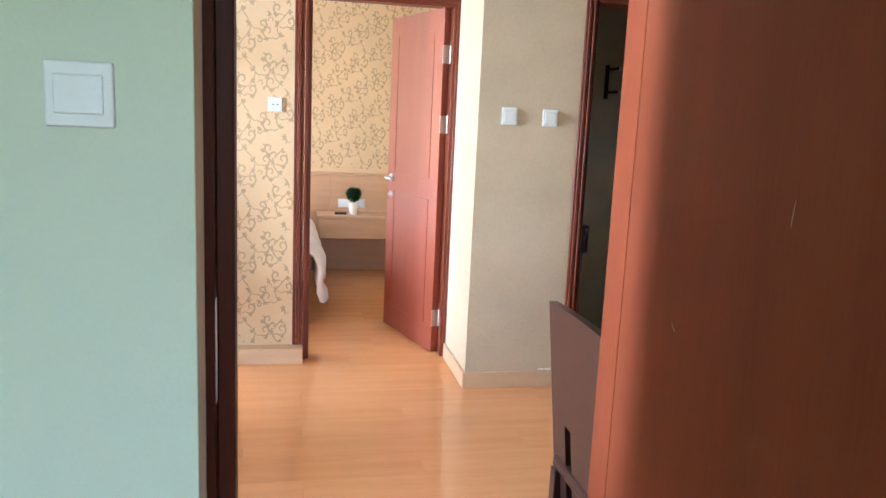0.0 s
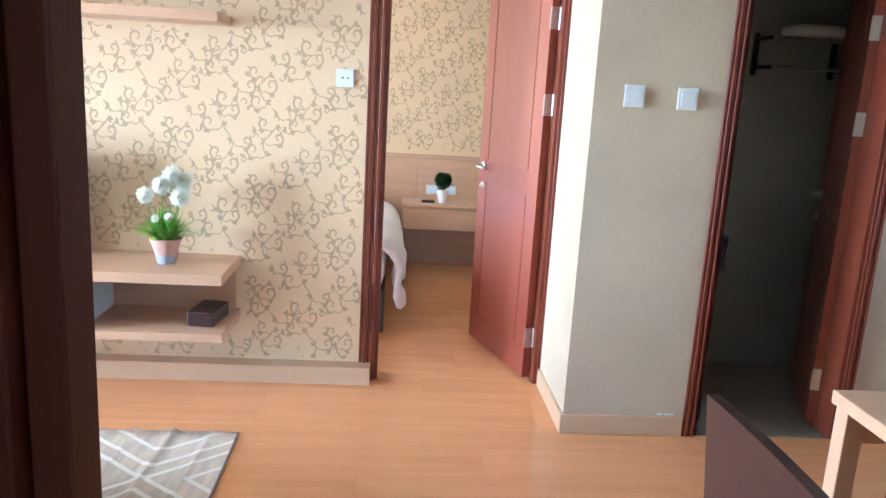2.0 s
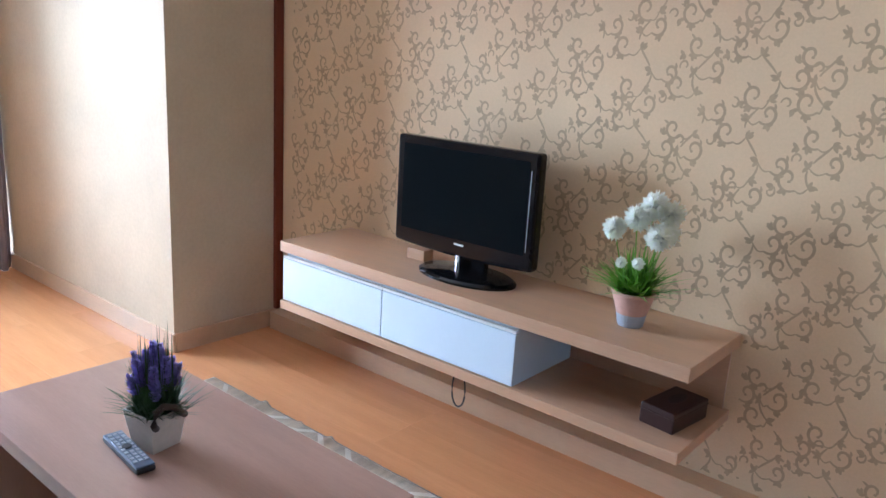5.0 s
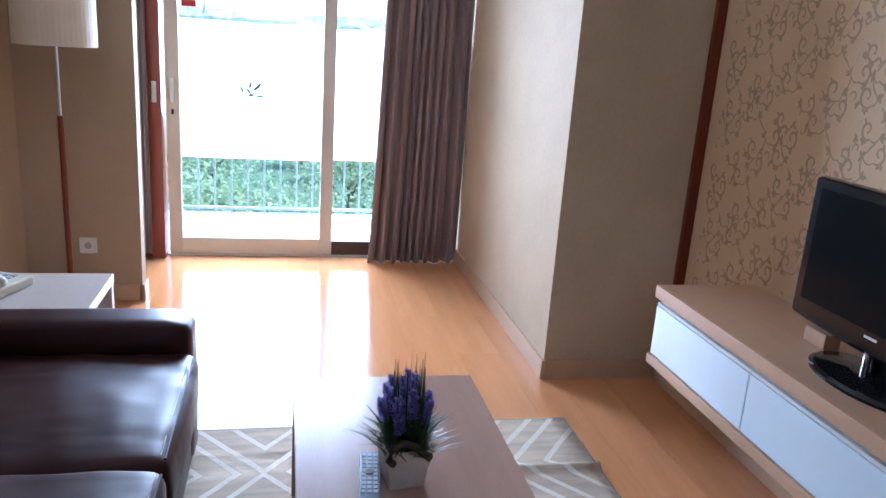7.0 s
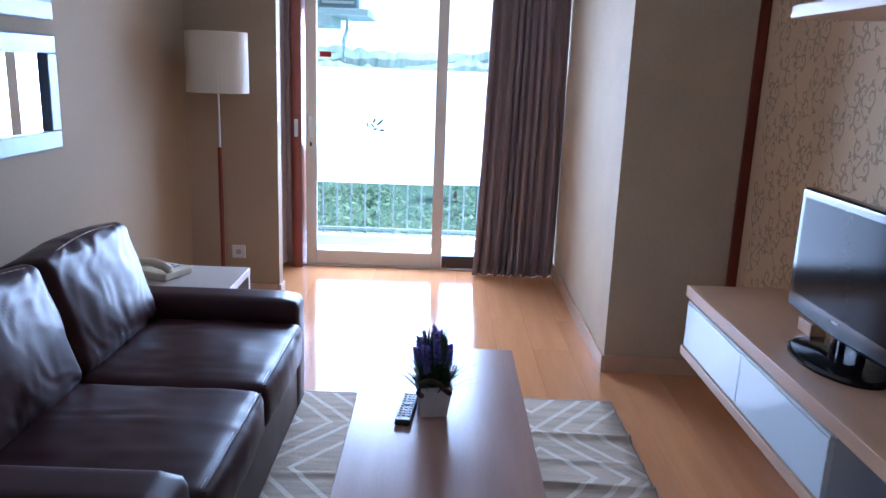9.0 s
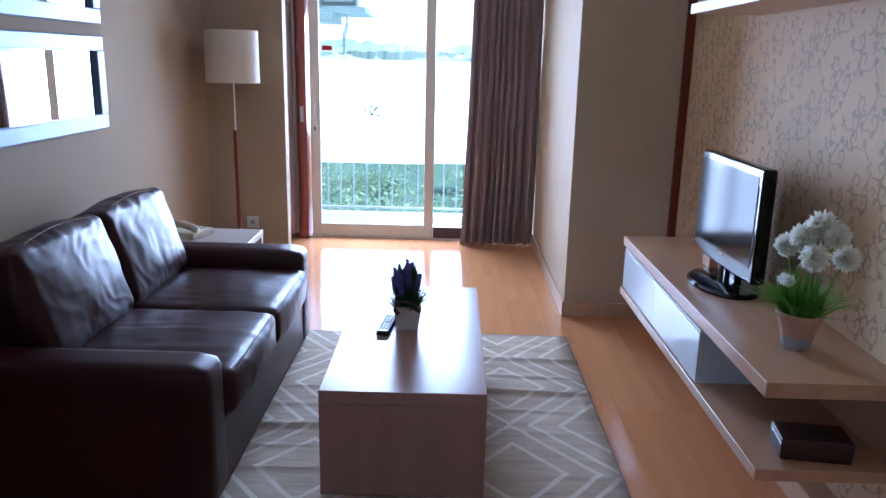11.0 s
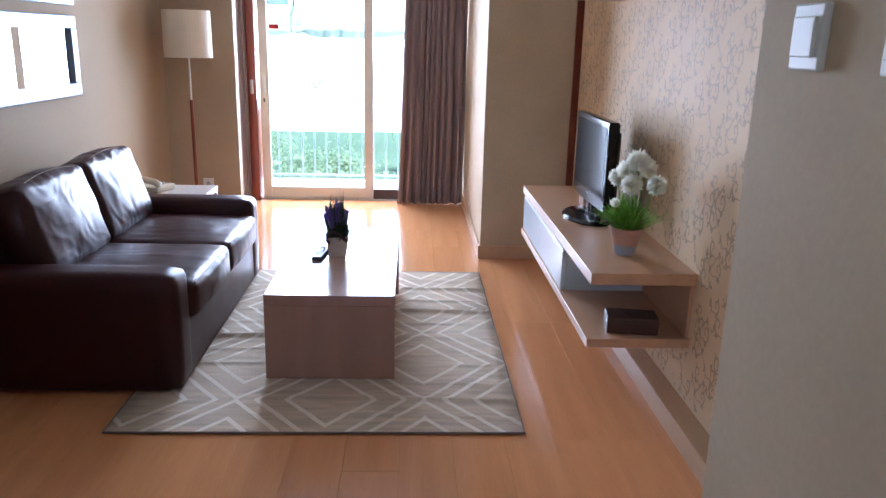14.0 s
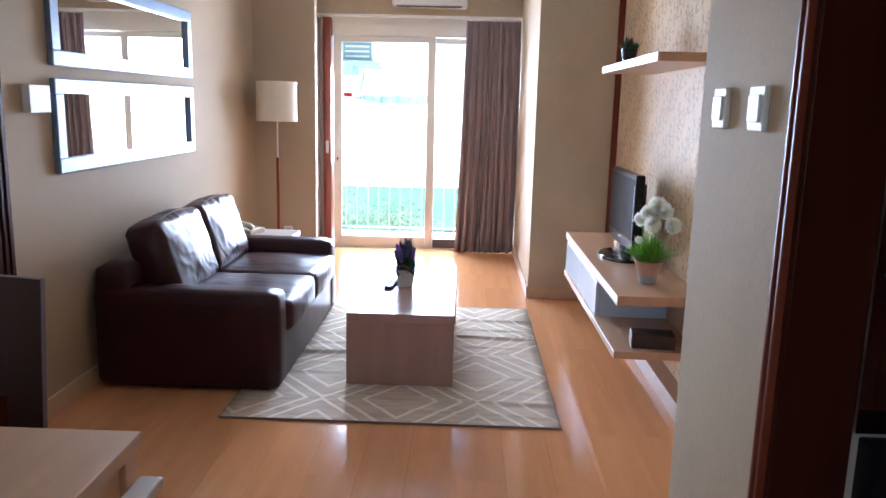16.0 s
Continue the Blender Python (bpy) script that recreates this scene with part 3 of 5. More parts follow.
def lever(d, x, side, z=1.0):
    """A lever handle and thumb turn on a leaf in its own frame; the leaf runs along x from the hinge, side is +y or -y."""
    h = part("door_handle", lathe([(0.026, 0), (0.026, 0.006), (0.012, 0.010), (0.009, 0.045)], (0, 0, 0), 18), STEEL, d, "satin steel lever handle", smooth=False)
    h.data.transform(Matrix.Translation((x, side * 0.02, z)) @ Matrix.Rotation(-side * math.pi / 2, 4, "X"))
    b = tube([(x, side * 0.062, z), (x - 0.03, side * 0.066, z), (x - 0.115, side * 0.06, z - 0.004)], 0.010, seg=10, taper=0.007)
    part("lever", b, STEEL, d, smooth=True)
    k = part("thumb_turn", lathe([(0.024, 0), (0.024, 0.006), (0.016, 0.012), (0.008, 0.02)], (0, 0, 0), 18), STEEL, d, "round satin steel thumb turn")
    k.data.transform(Matrix.Translation((x, side * 0.02, z - 0.11)) @ Matrix.Rotation(-side * math.pi / 2, 4, "X"))


def leaf_door(name, hinge, angle, width, label, side_handles=(1, -1), mat_=MAHOG, hinges=True, plain=False):
    """A door leaf with a shallow groove panel; it runs from the hinge along angle (degrees from +x)."""
    d = thing(name, label, "door")
    t, top, w = 0.02, 2.0, width
    b = bmesh.new()
    gx, gw = 0.11, 0.004
    zs = [0.012, 0.16, 0.92, 1.04, 1.88, top]
    box(0, w, -t + 0.003, t - 0.003, 0.012, top, bm=b)
    if plain:
        b.free()
        b = box(0, w, -t, t, 0.012, top, 0.003)
    for s in () if plain else (1, -1):
        yy = sorted((s * (t - 0.003), s * t))
        for q in ((0, gx - gw, 0.012, top), (w - gx + gw, w, 0.012, top), (gx - gw, w - gx + gw, 0.012, zs[1] - gw), (gx - gw, w - gx + gw, zs[4] + gw, top),
                  (gx - gw, w - gx + gw, zs[2] + gw, zs[3] - gw), (gx + gw, w - gx - gw, zs[1] + gw, zs[2] - gw), (gx + gw, w - gx - gw, zs[3] + gw, zs[4] - gw)):
            box(q[0], q[1], yy[0], yy[1], q[2], q[3], bm=b)
    leaf = part("leaf", b, mat_, d)
    for z in (0.22, 1.36, 1.75) if hinges else ():
        hb = box(-0.004, 0.0, -0.024, 0.024, z - 0.05, z + 0.05, 0.001, seg=1)
        tube([(-0.006, -0.026, z - 0.05), (-0.006, -0.026, z + 0.05)], 0.007, hb)
        part("hinge", hb, STEEL, d, "satin steel butt hinge")
    for s in side_handles:
        lever(d, w - 0.06, s)
    d.matrix_basis = Matrix.Translation((hinge[0], hinge[1], 0)) @ Matrix.Rotation(radians(angle), 4, "Z")
    return d


leaf_door("bedroom_door", (1.035, 5.22), 107, 0.70, "reddish mahogany bedroom door standing open")
leaf_door("bathroom_door", (2.275, YS + 0.14), 68, 0.62, "reddish mahogany bathroom door standing open inwards")
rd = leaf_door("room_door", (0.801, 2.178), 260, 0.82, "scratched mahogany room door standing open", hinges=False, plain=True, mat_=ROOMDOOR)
for a, z, d, t in ((0.28, 1.13, 0.020, -0.5), (0.66, 1.04, 0.012, 0.9), (0.60, 1.32, 0.03, 1.45)):
    b = bmesh.new()
    ribbon([(a + d * f * math.cos(t), z + d * f * math.sin(t)) for f in (0, 0.3, 0.6, 1)], lambda f: 0.0012 * math.sin(math.pi * min(1, 0.15 + 0.8 * f)), b, lambda u, v: (u, -0.0206, v))
    o = link("scratch", b, TERRA)
    o.parent = rd
    tagged(o, "pale scratch in the lacquer")

# ---- balcony door, curtains, balcony ----
single("door_head", box(XW - 0.02, XW + 0.03, 2.775, 4.565, 2.04, 2.22, 0.004), ALU, "cream boxed head above the sliding door", "trim", kind="structure")
single("door_post", box(XW - 0.06, -4.40, 2.70, 2.773, 0, 2.20, 0.004), MAHOG, "reddish mahogany post of the balcony door", "trim", kind="structure")
single("door_sill", box(XW - 0.10, XW + 0.03, 2.775, 4.565, -0.012, 0.012, 0.003), ALU, "cream aluminium track of the sliding door", "sill", kind="structure")


def sliding_panel(name, x, y0, y1, low, label):
    d = thing(name, label, "sliding door", (x, (y0 + y1) / 2, 0.02))
    w, t = 0.075, 0.018
    for a, c in ((y0, y0 + w), (y1 - w, y1)):
        part("stile", box(x - t, x + t, a, c, 0.014, 2.038, 0.004), ALU, d)
    part("rail", box(x - t, x + t, y0 + w, y1 - w, 0.014, low, 0.004), ALU, d)
    part("rail", box(x - t, x + t, y0 + w, y1 - w, 1.985, 2.038, 0.004), ALU, d)
    g = part("pane", box(x - 0.003, x + 0.003, y0 + w, y1 - w, low, 1.985), GLASS, d)
    g.visible_shadow = False
    part("frosted_film", box(x - 0.0065, x - 0.0045, y0 + w + 0.002, y1 - w - 0.002, 0.61, 1.405), FILM, d, "white frosted privacy film")
    return d


front = sliding_panel("sliding_door", XW + 0.01, 2.79, 3.765, 0.115, "cream framed sliding glass balcony door with frosted band")
rear = sliding_panel("sliding_door", XW - 0.05, 3.69, 4.56, 0.06, "cream framed fixed glass panel behind the curtain")
hb = box(XW + 0.028, XW + 0.036, 2.808, 2.842, 0.93, 1.07, 0.003)
part("pull", hb, STEEL, front, "recessed steel pull")
part("keyhole", box(XW + 0.028, XW + 0.032, 2.818, 2.832, 0.86, 0.89, 0.002), MATTEBLACK, front, "dark keyhole")
part("strike_plate", box(-4.4, -4.396, 2.722, 2.750, 0.93, 1.05, 0.002), STEEL, bpy.data.objects["door_post"], "steel lock plate")
single("threshold_panel", box(XW + 0.012, XW + 0.022, 3.768, 4.42, 0.012, 0.10, 0.002), WENGE, "dark brown kick strip under the fixed pane", "trim", kind="structure")

lp = bmesh.new()
for k, (u, v, a) in enumerate(((3.225, 1.0, 1.9), (3.25, 0.985, 0.3), (3.27, 1.0, 2.3), (3.28, 1.02, 0.6), (3.30, 0.985, 0.1), (3.26, 1.03, 1.3), (3.30, 1.03, 0.9))):
    pts = [(u + 0.05 * f * math.cos(a), v + 0.05 * f * math.sin(a)) for f in (0, 0.25, 0.5, 0.75, 1)]
    ribbon(pts, lambda f: 0.010 * math.sin(math.pi * min(1, 0.1 + f * 0.9)), lp, lambda p, q: (XW + 0.0145, p, q))
box(XW + 0.0135, XW + 0.0145, 3.20, 3.35, 0.925, 0.929, bm=lp)
part("leaf_motif", lp, LEAFPRINT, front, "grey-green leaf motif printed on the film")
part("sticker", box(XW + 0.0135, XW + 0.0145, 2.885, 2.965, 1.472, 1.508), RED, front, "small red sticker")


def curtain(name, x, yt0, yt1, yb0, yb1, z0, z1, folds, label, seed):
    d = thing(name, label, "curtain", (x, (yt0 + yt1) / 2, z0))
    rng = random.Random(seed)
    b = bmesh.new()
    nu, nv = folds * 10, 26
    ph = [rng.uniform(-0.5, 0.5) for _ in range(folds + 2)]
    grid = []
    for layer in (0, 1):
        grid.append([])
        for j in range(nv + 1):
            f = j / nv
            row = []
            for i in range(nu + 1):
                s = i / nu
                k = min(folds - 0.001, max(0, s + 0.055 * math.sin(7 * s + seed) * s * (1 - s) * 4 + 0.012 * math.sin(23 * s + seed) * s * (1 - s) * 4) * folds)
                p = ph[int(k)] * (1 - k % 1) + ph[min(folds, int(k) + 1)] * (k % 1)
                y = (yb0 + (yt0 - yb0) * f ** 0.7) + s * ((yb1 - yb0) + ((yt1 - yt0) - (yb1 - yb0)) * f)
                amp = 0.028 + 0.014 * (1 - f) + 0.024 * p
                if f > 0.955:
                    amp *= 0.55
                xx = x + amp * math.sin(2 * math.pi * k + p * 2 * (1 - f)) + 0.008 * math.sin(2 * math.pi * k * 2.3 + 3 * f)
                row.append(b.verts.new((xx + 0.0025 * layer, y + 0.010 * math.cos(4 * math.pi * k), z0 + (z1 - z0) * f)))
            grid[layer].append(row)
    for g in grid:
        for a, c in zip(g, g[1:]):
            for i in range(nu):
                b.faces.new((a[i], a[i + 1], c[i + 1], c[i]))
    for i in range(nu):
        for k in (0, nv):
            b.faces.new((grid[0][k][i], grid[0][k][i + 1], grid[1][k][i + 1], grid[1][k][i]))
    for k in range(nv):
        for i in (0, nu):
            b.faces.new((grid[0][k][i], grid[0][k + 1][i], grid[1][k + 1][i], grid[1][k][i]))
    bmesh.ops.recalc_face_normals(b, faces=b.faces)
    part("cloth", b, CURTAIN, d, smooth=True)
    for i in range(folds * 2):
        y = yt0 + (yt1 - yt0) * (i + 0.5) / (folds * 2)
        part("hook", box(x - 0.004, x + 0.004, y - 0.003, y + 0.003, z1 - 0.005, z1 + 0.02), PLASTIC, d)
    return d


curtain("curtain", -4.36, 4.045, 4.548, 3.98, 4.545, 0.004, 2.185, 9, "mauve taupe pleated curtain drawn aside", 3)
curtain("curtain", -4.30, 2.52, 2.70, 2.50, 2.71, 0.06, 2.185, 3, "mauve taupe curtain bunched behind the wall pier", 8)
single("curtain_rail", box(-4.385, -4.345, 2.50, 4.56, 2.206, 2.226, 0.003), PLASTIC, "white curtain rail above the balcony door", "curtain rail")

ac = thing("air_conditioner", "white wall-mounted air conditioner above the balcony door", "air conditioner", (-4.4, 3.7, 2.3))
part("body", box(-4.5, -4.30, 3.355, 4.05, 2.30, 2.56, 0.02, seg=4), PLASTIC, ac)
part("louvre", box(-4.34, -4.296, 3.40, 4.0, 2.296, 2.312, 0.003), MATTEBLACK, ac, "dark air outlet")
part("flap", box(-4.31, -4.286, 3.40, 4.0, 2.304, 2.312, 0.002), GREYTOP, ac, "grey outlet flap")

# Added out of view above the flat to keep sun off the balcony.
wall("wall_sunblock", [(-4.70, -4.62, -9.0, 14.0, CEIL + 0.13, 15.0)], FACADE, "unseen pale green wall added above to shade the balcony")
single("balcony_floor", box(-6.15, -4.62, 1.6, 5.4, -0.31, -0.20), CONCRETE, "pale painted concrete balcony floor", "balcony", kind="structure")
wall("wall_balcony_side", [(-6.15, -4.62, 1.58, 1.70, -0.20, 2.6)], FACADE, "pale green rendered side wall of the balcony")
rl = thing("balcony_railing", "grey-green metal balcony railing on a pale concrete kerb", "railing", (-6.05, 3.4, -0.20))
part("kerb", box(-6.13, -5.98, 1.702, 5.4, -0.20, -0.10, 0.01), CONCRETE, rl, "pale concrete kerb")
part("top_rail", box(-6.08, -6.03, 1.702, 5.4, 0.93, 0.97, 0.008), RAIL, rl)
part("bottom_rail", box(-6.07, -6.04, 1.702, 5.4, -0.065, -0.04, 0.004), RAIL, rl)
first = None
for i in range(29):
    y = 1.75 + i * 0.13
    if first is None:
        first = part("baluster", box(-6.064, -6.046, y - 0.008, y + 0.008, -0.10, 0.93), RAIL, rl)
    else:
        o = first.copy()
        scene.collection.objects.link(o)
        o.location = (0, i * 0.13, 0)


ut = thing("outdoor_unit", "weathered air conditioner unit on a balcony ledge", "air conditioner", (-5.6, 2.8, 1.855))
part("casing", box(-5.85, -5.50, 2.40, 3.04, 1.855, 2.35, 0.012), ACGREY, ut)
for k in range(8):
    z = 1.90 + k * 0.052
    part("grille_slat", box(-5.505, -5.485, 2.74, 3.0, z, z + 0.02, 0.003), PLASTIC, ut)
part("grille_back", box(-5.502, -5.492, 2.72, 3.02, 1.875, 2.32), RAIL, ut)
ld = thing("unit_ledge", "pale green concrete ledge under the outdoor unit", "ledge", (-5.6, 2.6, 1.79))
part("slab", box(-6.1, -5.30, 1.698, 3.13, 1.80, 1.852, 0.006), FACADE, ld)
part("drain_pipe", tube([(-5.6, 2.93, 1.80), (-5.6, 2.93, 1.70), (-5.62, 2.90, 1.62), (-5.62, 2.90, 1.45)], 0.018), FACADE, ld)
part("bracket", box(-5.9, -5.35, 1.698, 2.84, 1.72, 1.80, 0.004), FACADE, ld)

# ---- distance ----
single("ground", box(-2600, 300, -2000, 2000, -14.3, -14.0), MEADOW, "far green meadow below the balcony", "ground", kind="structure")
hb = bmesh.new()
for k in range(3):
    X = -800 - 350 * k
    low, up, top = [], [], []
    for i in range(361):
        y = -1080 + i * 6
        lump = abs(noise.noise(Vector((y * 0.022, k * 3.1, 4)))) * 15 + abs(noise.noise(Vector((y * 0.07, k * 5.7, 9)))) * 7
        h = 3 + 13 * k + (9 + 6 * k) * noise.noise(Vector((y * 0.006, k * 7.3, 0))) + lump
        low.append(hb.verts.new((X, y, -14)))
        up.append(hb.verts.new((X - 6 + 5 * noise.noise(Vector((y * 0.09, k, 1))), y, max(-9, h * 0.7 - 3))))
        top.append(hb.verts.new((X - 16, y, max(-8, h))))
    for i in range(360):
        hb.faces.new((low[i], low[i + 1], up[i + 1], up[i]))
        hb.faces.new((up[i], up[i + 1], top[i + 1], top[i]))
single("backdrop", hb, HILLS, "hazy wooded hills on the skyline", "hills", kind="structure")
rng = random.Random(4)


def tree(name, x, y, h, r, seed):
    d = thing(name, "leafy green tree below the balcony", "tree", (x, y, -14), "trees below the balcony")
    q = random.Random(seed)
    b = tube([(x, y, -14), (x + 0.2, y, -14 + h * 0.35), (x, y + 0.3, -14 + h * 0.7)], 0.22, seg=7, taper=0.08)
    for k in range(5):
        a = k * 1.3 + q.random()
        tube([(x, y, -14 + h * (0.35 + 0.06 * k)), (x + r * 0.5 * math.cos(a), y + r * 0.5 * math.sin(a), -14 + h * (0.6 + 0.05 * k))], 0.08, b, 5, 0.03)
    part("trunk", b, ROPE, d)
    verts, faces = [], []
    for k in range(2000):
        u, v, w = q.gauss(0, 0.5), q.gauss(0, 0.5), q.gauss(0, 0.42)
        m = (u * u + v * v + w * w) ** 0.5
        if m > 1.15:
            continue
        lump = 0.75 + 0.5 * noise.noise(Vector((u * 2 + seed, v * 2, w * 2)))
        c = Vector((x + r * u * lump * 1.3, y + r * v * lump * 1.3, -14 + h * 0.68 + 0.42 * h * w * lump))
        s = q.uniform(0.10, 0.26)
        n1 = Vector((q.gauss(0, 1), q.gauss(0, 1), q.gauss(0, 1))).normalized()
        n2 = n1.cross(Vector((q.gauss(0, 1), q.gauss(0, 1), q.gauss(0, 1)))).normalized()
        i = len(verts)
        verts += [c - n1 * s, c + n2 * s * 0.5, c + n1 * s, c - n2 * s * 0.5]
        faces.append((i, i + 1, i + 2, i + 3))
    me = bpy.data.meshes.new("crown")
    me.from_pydata(verts, [], faces)
    me.materials.append(WOODS)
    o = new("crown", me)
    o.parent = d
    o.matrix_parent_inverse = d.matrix_basis.inverted()
    return d


src = tree("tree", -38, 3, 9.0, 3.6, 1)
src2 = tree("tree", -46, -6, 7.5, 3.2, 2)
for i in range(26):
    o = src if i % 2 else src2
    c = copy_thing(o, Matrix.Translation((-34 - rng.random() * 60, -22 + rng.random() * 48, -14)) @ Matrix.Rotation(rng.random() * 6, 4, "Z") @ Matrix.Scale(rng.uniform(0.7, 1.15), 4))

# ---- television wall ----
XA, XB, YF = -2.125, -0.365, 4.768
cab = thing("tv_cabinet", "floating beige oak laminate television cabinet with gloss white drawers", "tv cabinet", (-1.25, 4.9, 0.3))
part("top_shelf", box(XA, XB, YF, YT, 0.551, 0.596, 0.0015, seg=1), OAK, cab)
part("bottom_shelf", box(XA, XB, YF, YT, 0.302, 0.338, 0.0015, seg=1), OAK, cab)
part("carcass", box(XA + 0.012, -0.945, YF + 0.03, YT, 0.338, 0.551), GLOSSWHITE, cab, "white drawer carcass")
for a, c in ((XA + 0.010, -1.543), (-1.539, -0.940)):
    dr = part("drawer", box(a, c, YF + 0.008, YF + 0.028, 0.342, 0.522, 0.0015, seg=1), GLOSSWHITE, cab, "gloss white drawer front")
    part("finger_pull", box(a, c, YF + 0.010, YF + 0.024, 0.524, 0.534, 0.001, seg=1), PLASTIC, dr)
part("back_panel", box(-0.945, XB - 0.02, YT - 0.012, YT - 0.002, 0.338, 0.551), OAK, cab)

tv = thing("television", "glossy black flat-screen television on an oval swivel stand", "television", (-1.32, 4.94, 0.596))
M = Matrix.Translation((-1.343, 4.987, 0)) @ Matrix.Rotation(radians(0.5), 4, "Z")
bz = box(-0.320, 0.316, -0.024, 0.026, 0.671, 1.080, 0.012, seg=3)
bmesh.ops.subdivide_edges(bz, edges=[e for e in bz.edges if abs(e.verts[0].co.x - e.verts[1].co.x) > 0.3], cuts=9)
for vv in bz.verts:
    if vv.co.z < 0.70:
        vv.co.z -= 0.013 * (1 - (vv.co.x / 0.312) ** 2)
part("bezel", turned(bz, M), BLACK, tv)
part("back_shell", turned(box(-0.26, 0.26, 0.026, 0.050, 0.71, 1.03, 0.01, seg=3), M), MATTEBLACK, tv)
part("screen", turned(box(-0.285, 0.281, -0.0258, -0.0235, 0.726, 1.050), M), SCREEN, tv, "dark switched-off screen")
part("neck", turned(box(-0.015, 0.105, 0.0, 0.03, 0.612, 0.68, 0.006), M), BLACK, tv)
part("chrome_post", turned(lathe([(0.010, 0.612), (0.010, 0.668)], (-0.005, -0.015, 0), 16), M), CHROME, tv, "short chrome post")
part("stand", turned(lathe([(0.205, 0.596), (0.205, 0.604), (0.19, 0.612), (0.08, 0.62)], (0.042, -0.020, 0), 40, sy=0.6), M), BLACK, tv)
part("maker_mark", turned(box(-0.022, 0.022, -0.0255, -0.0245, 0.705, 0.712, 0.0), M), PLASTIC, tv, "small pale maker's mark")
part("side_strip", turned(box(0.287, 0.2895, -0.0262, -0.0242, 0.74, 1.02), M), GREYKEY, tv, "thin grey light line on the bezel")
part("stand_mark", turned(box(-0.10, -0.04, -0.118, -0.112, 0.6050, 0.6080), M), GREYKEY, tv)
rc = thing("wooden_block", "small beige wooden block behind the television", "block", (-1.58, 5.02, 0.596))
part("block", box(-1.62, -1.53, 4.99, 5.045, 0.596, 0.640, 0.003), OAK, rc)


def blades(at, n, r, h, spread, width, material_seed, bm=None):
    q = random.Random(material_seed)
    b = bm or bmesh.new()
    for k in range(n):
        a, lean = q.random() * 6.283, q.random()
        base = Vector((at[0] + r * 0.6 * q.uniform(-1, 1), at[1] + r * 0.6 * q.uniform(-1, 1), at[2]))
        hh = h * q.uniform(0.6, 1.05) * (1 - 0.45 * lean)
        out = spread * lean
        side = Vector((-math.sin(a), math.cos(a), 0)) * width
        prev = None
        for f in (0, 0.35, 0.7, 1):
            p = base + Vector((math.cos(a) * out * f ** 1.5, math.sin(a) * out * f ** 1.5, hh * (f - 0.25 * lean * f * f)))
            w = side * (1 - f * 0.92)
            cur = (b.verts.new(p - w), b.verts.new(p + w))
            if prev:
                b.faces.new((prev[0], prev[1], cur[1], cur[0]))
            prev = cur
    return b


def pompom(at, r, n, seed, bm, core=0.0):
    q = random.Random(seed)
    if core:
        bmesh.ops.create_icosphere(bm, subdivisions=2, radius=r * core, matrix=Matrix.Translation(at))
    for k in range(n):
        z = 1 - 2 * (k + 0.5) / n
        a = k * 2.39996
        d = Vector((math.cos(a) * (1 - z * z) ** 0.5, math.sin(a) * (1 - z * z) ** 0.5, z))
        d = (d + Vector((q.gauss(0, 0.12), q.gauss(0, 0.12), q.gauss(0, 0.12)))).normalized()
        s = d.cross(Vector((0.3, 0.5, 0.8))).normalized()
        t = d.cross(s)
        c = Vector(at)
        tip, w = c + d * r * q.uniform(0.82, 1.14), r * (0.17 if n < 100 else 0.11)
        mid = c + d * r * 0.72
        v = [bm.verts.new(c + d * r * 0.2), bm.verts.new(mid + s * w), bm.verts.new(tip), bm.verts.new(mid - s * w), bm.verts.new(mid + t * w), bm.verts.new(mid - t * w)]
        bm.faces.new((v[0], v[1], v[2], v[3]))
        bm.faces.new((v[0], v[4], v[2], v[5]))
    return bm


fx, fy = -0.645, 4.965
fl = thing("flower_pot", "potted white pompom flowers with grass in a two-tone terracotta pot", "potted plant", (fx, fy, 0.596))
part("pot", lathe([(0.047, 0.040), (0.064, 0.101), (0.068, 0.103), (0.068, 0.112), (0.06, 0.112), (0.058, 0.096)], (fx, fy, 0.596), 56), TERRA, fl, smooth=False)
part("pot_dip", lathe([(0.038, 0.0), (0.040, 0.002), (0.0475, 0.042), (0.040, 0.042)], (fx, fy, 0.596), 28), GREYPOT, fl, "grey dipped lower half")
part("soil", lathe([(0.055, 0.090), (0.058, 0.097), (0.01, 0.101)], (fx, fy, 0.596), 20), SOIL, fl)
part("grass", blades((fx, fy, 0.688), 330, 0.06, 0.16, 0.175, 0.0085, 2), GRASS, fl, "bright green artificial grass")
q = random.Random(3)
for k, (dx, dy, z, r) in enumerate(((-0.075, -0.03, 0.895, 0.037), (-0.012, -0.012, 0.935, 0.041), (0.028, 0.015, 0.975, 0.045), (0.072, 0.042, 0.955, 0.039),
                                    (0.062, -0.01, 0.89, 0.043), (0.045, 0.09, 0.885, 0.040), (-0.03, -0.05, 0.80, 0.018), (0.03, -0.06, 0.81, 0.020))):
    st = part("stem", tube([(fx + dx * 0.2, fy + dy * 0.2, 0.71), (fx + dx * 0.7, fy + dy * 0.7, z - 0.09), (fx + dx, fy + dy, z)], 0.0022, seg=5), GRASS, fl)
    part("flower_head", pompom((fx + dx, fy + dy, z), r * 1.05, 260 if r > 0.03 else 90, k, bmesh.new(), 0.5), PETAL, st, "white pompom bloom")

tb = thing("tissue_box", "dark brown leather tissue box with an oval slot", "tissue box", (-0.49, 4.94, 0.338))
M = Matrix.Translation((-0.465, 4.975, 0.338)) @ Matrix.Rotation(radians(-8), 4, "Z")
part("case", turned(box(-0.058, 0.058, -0.11, 0.085, 0, 0.066, 0.005), M), WENGE, tb)
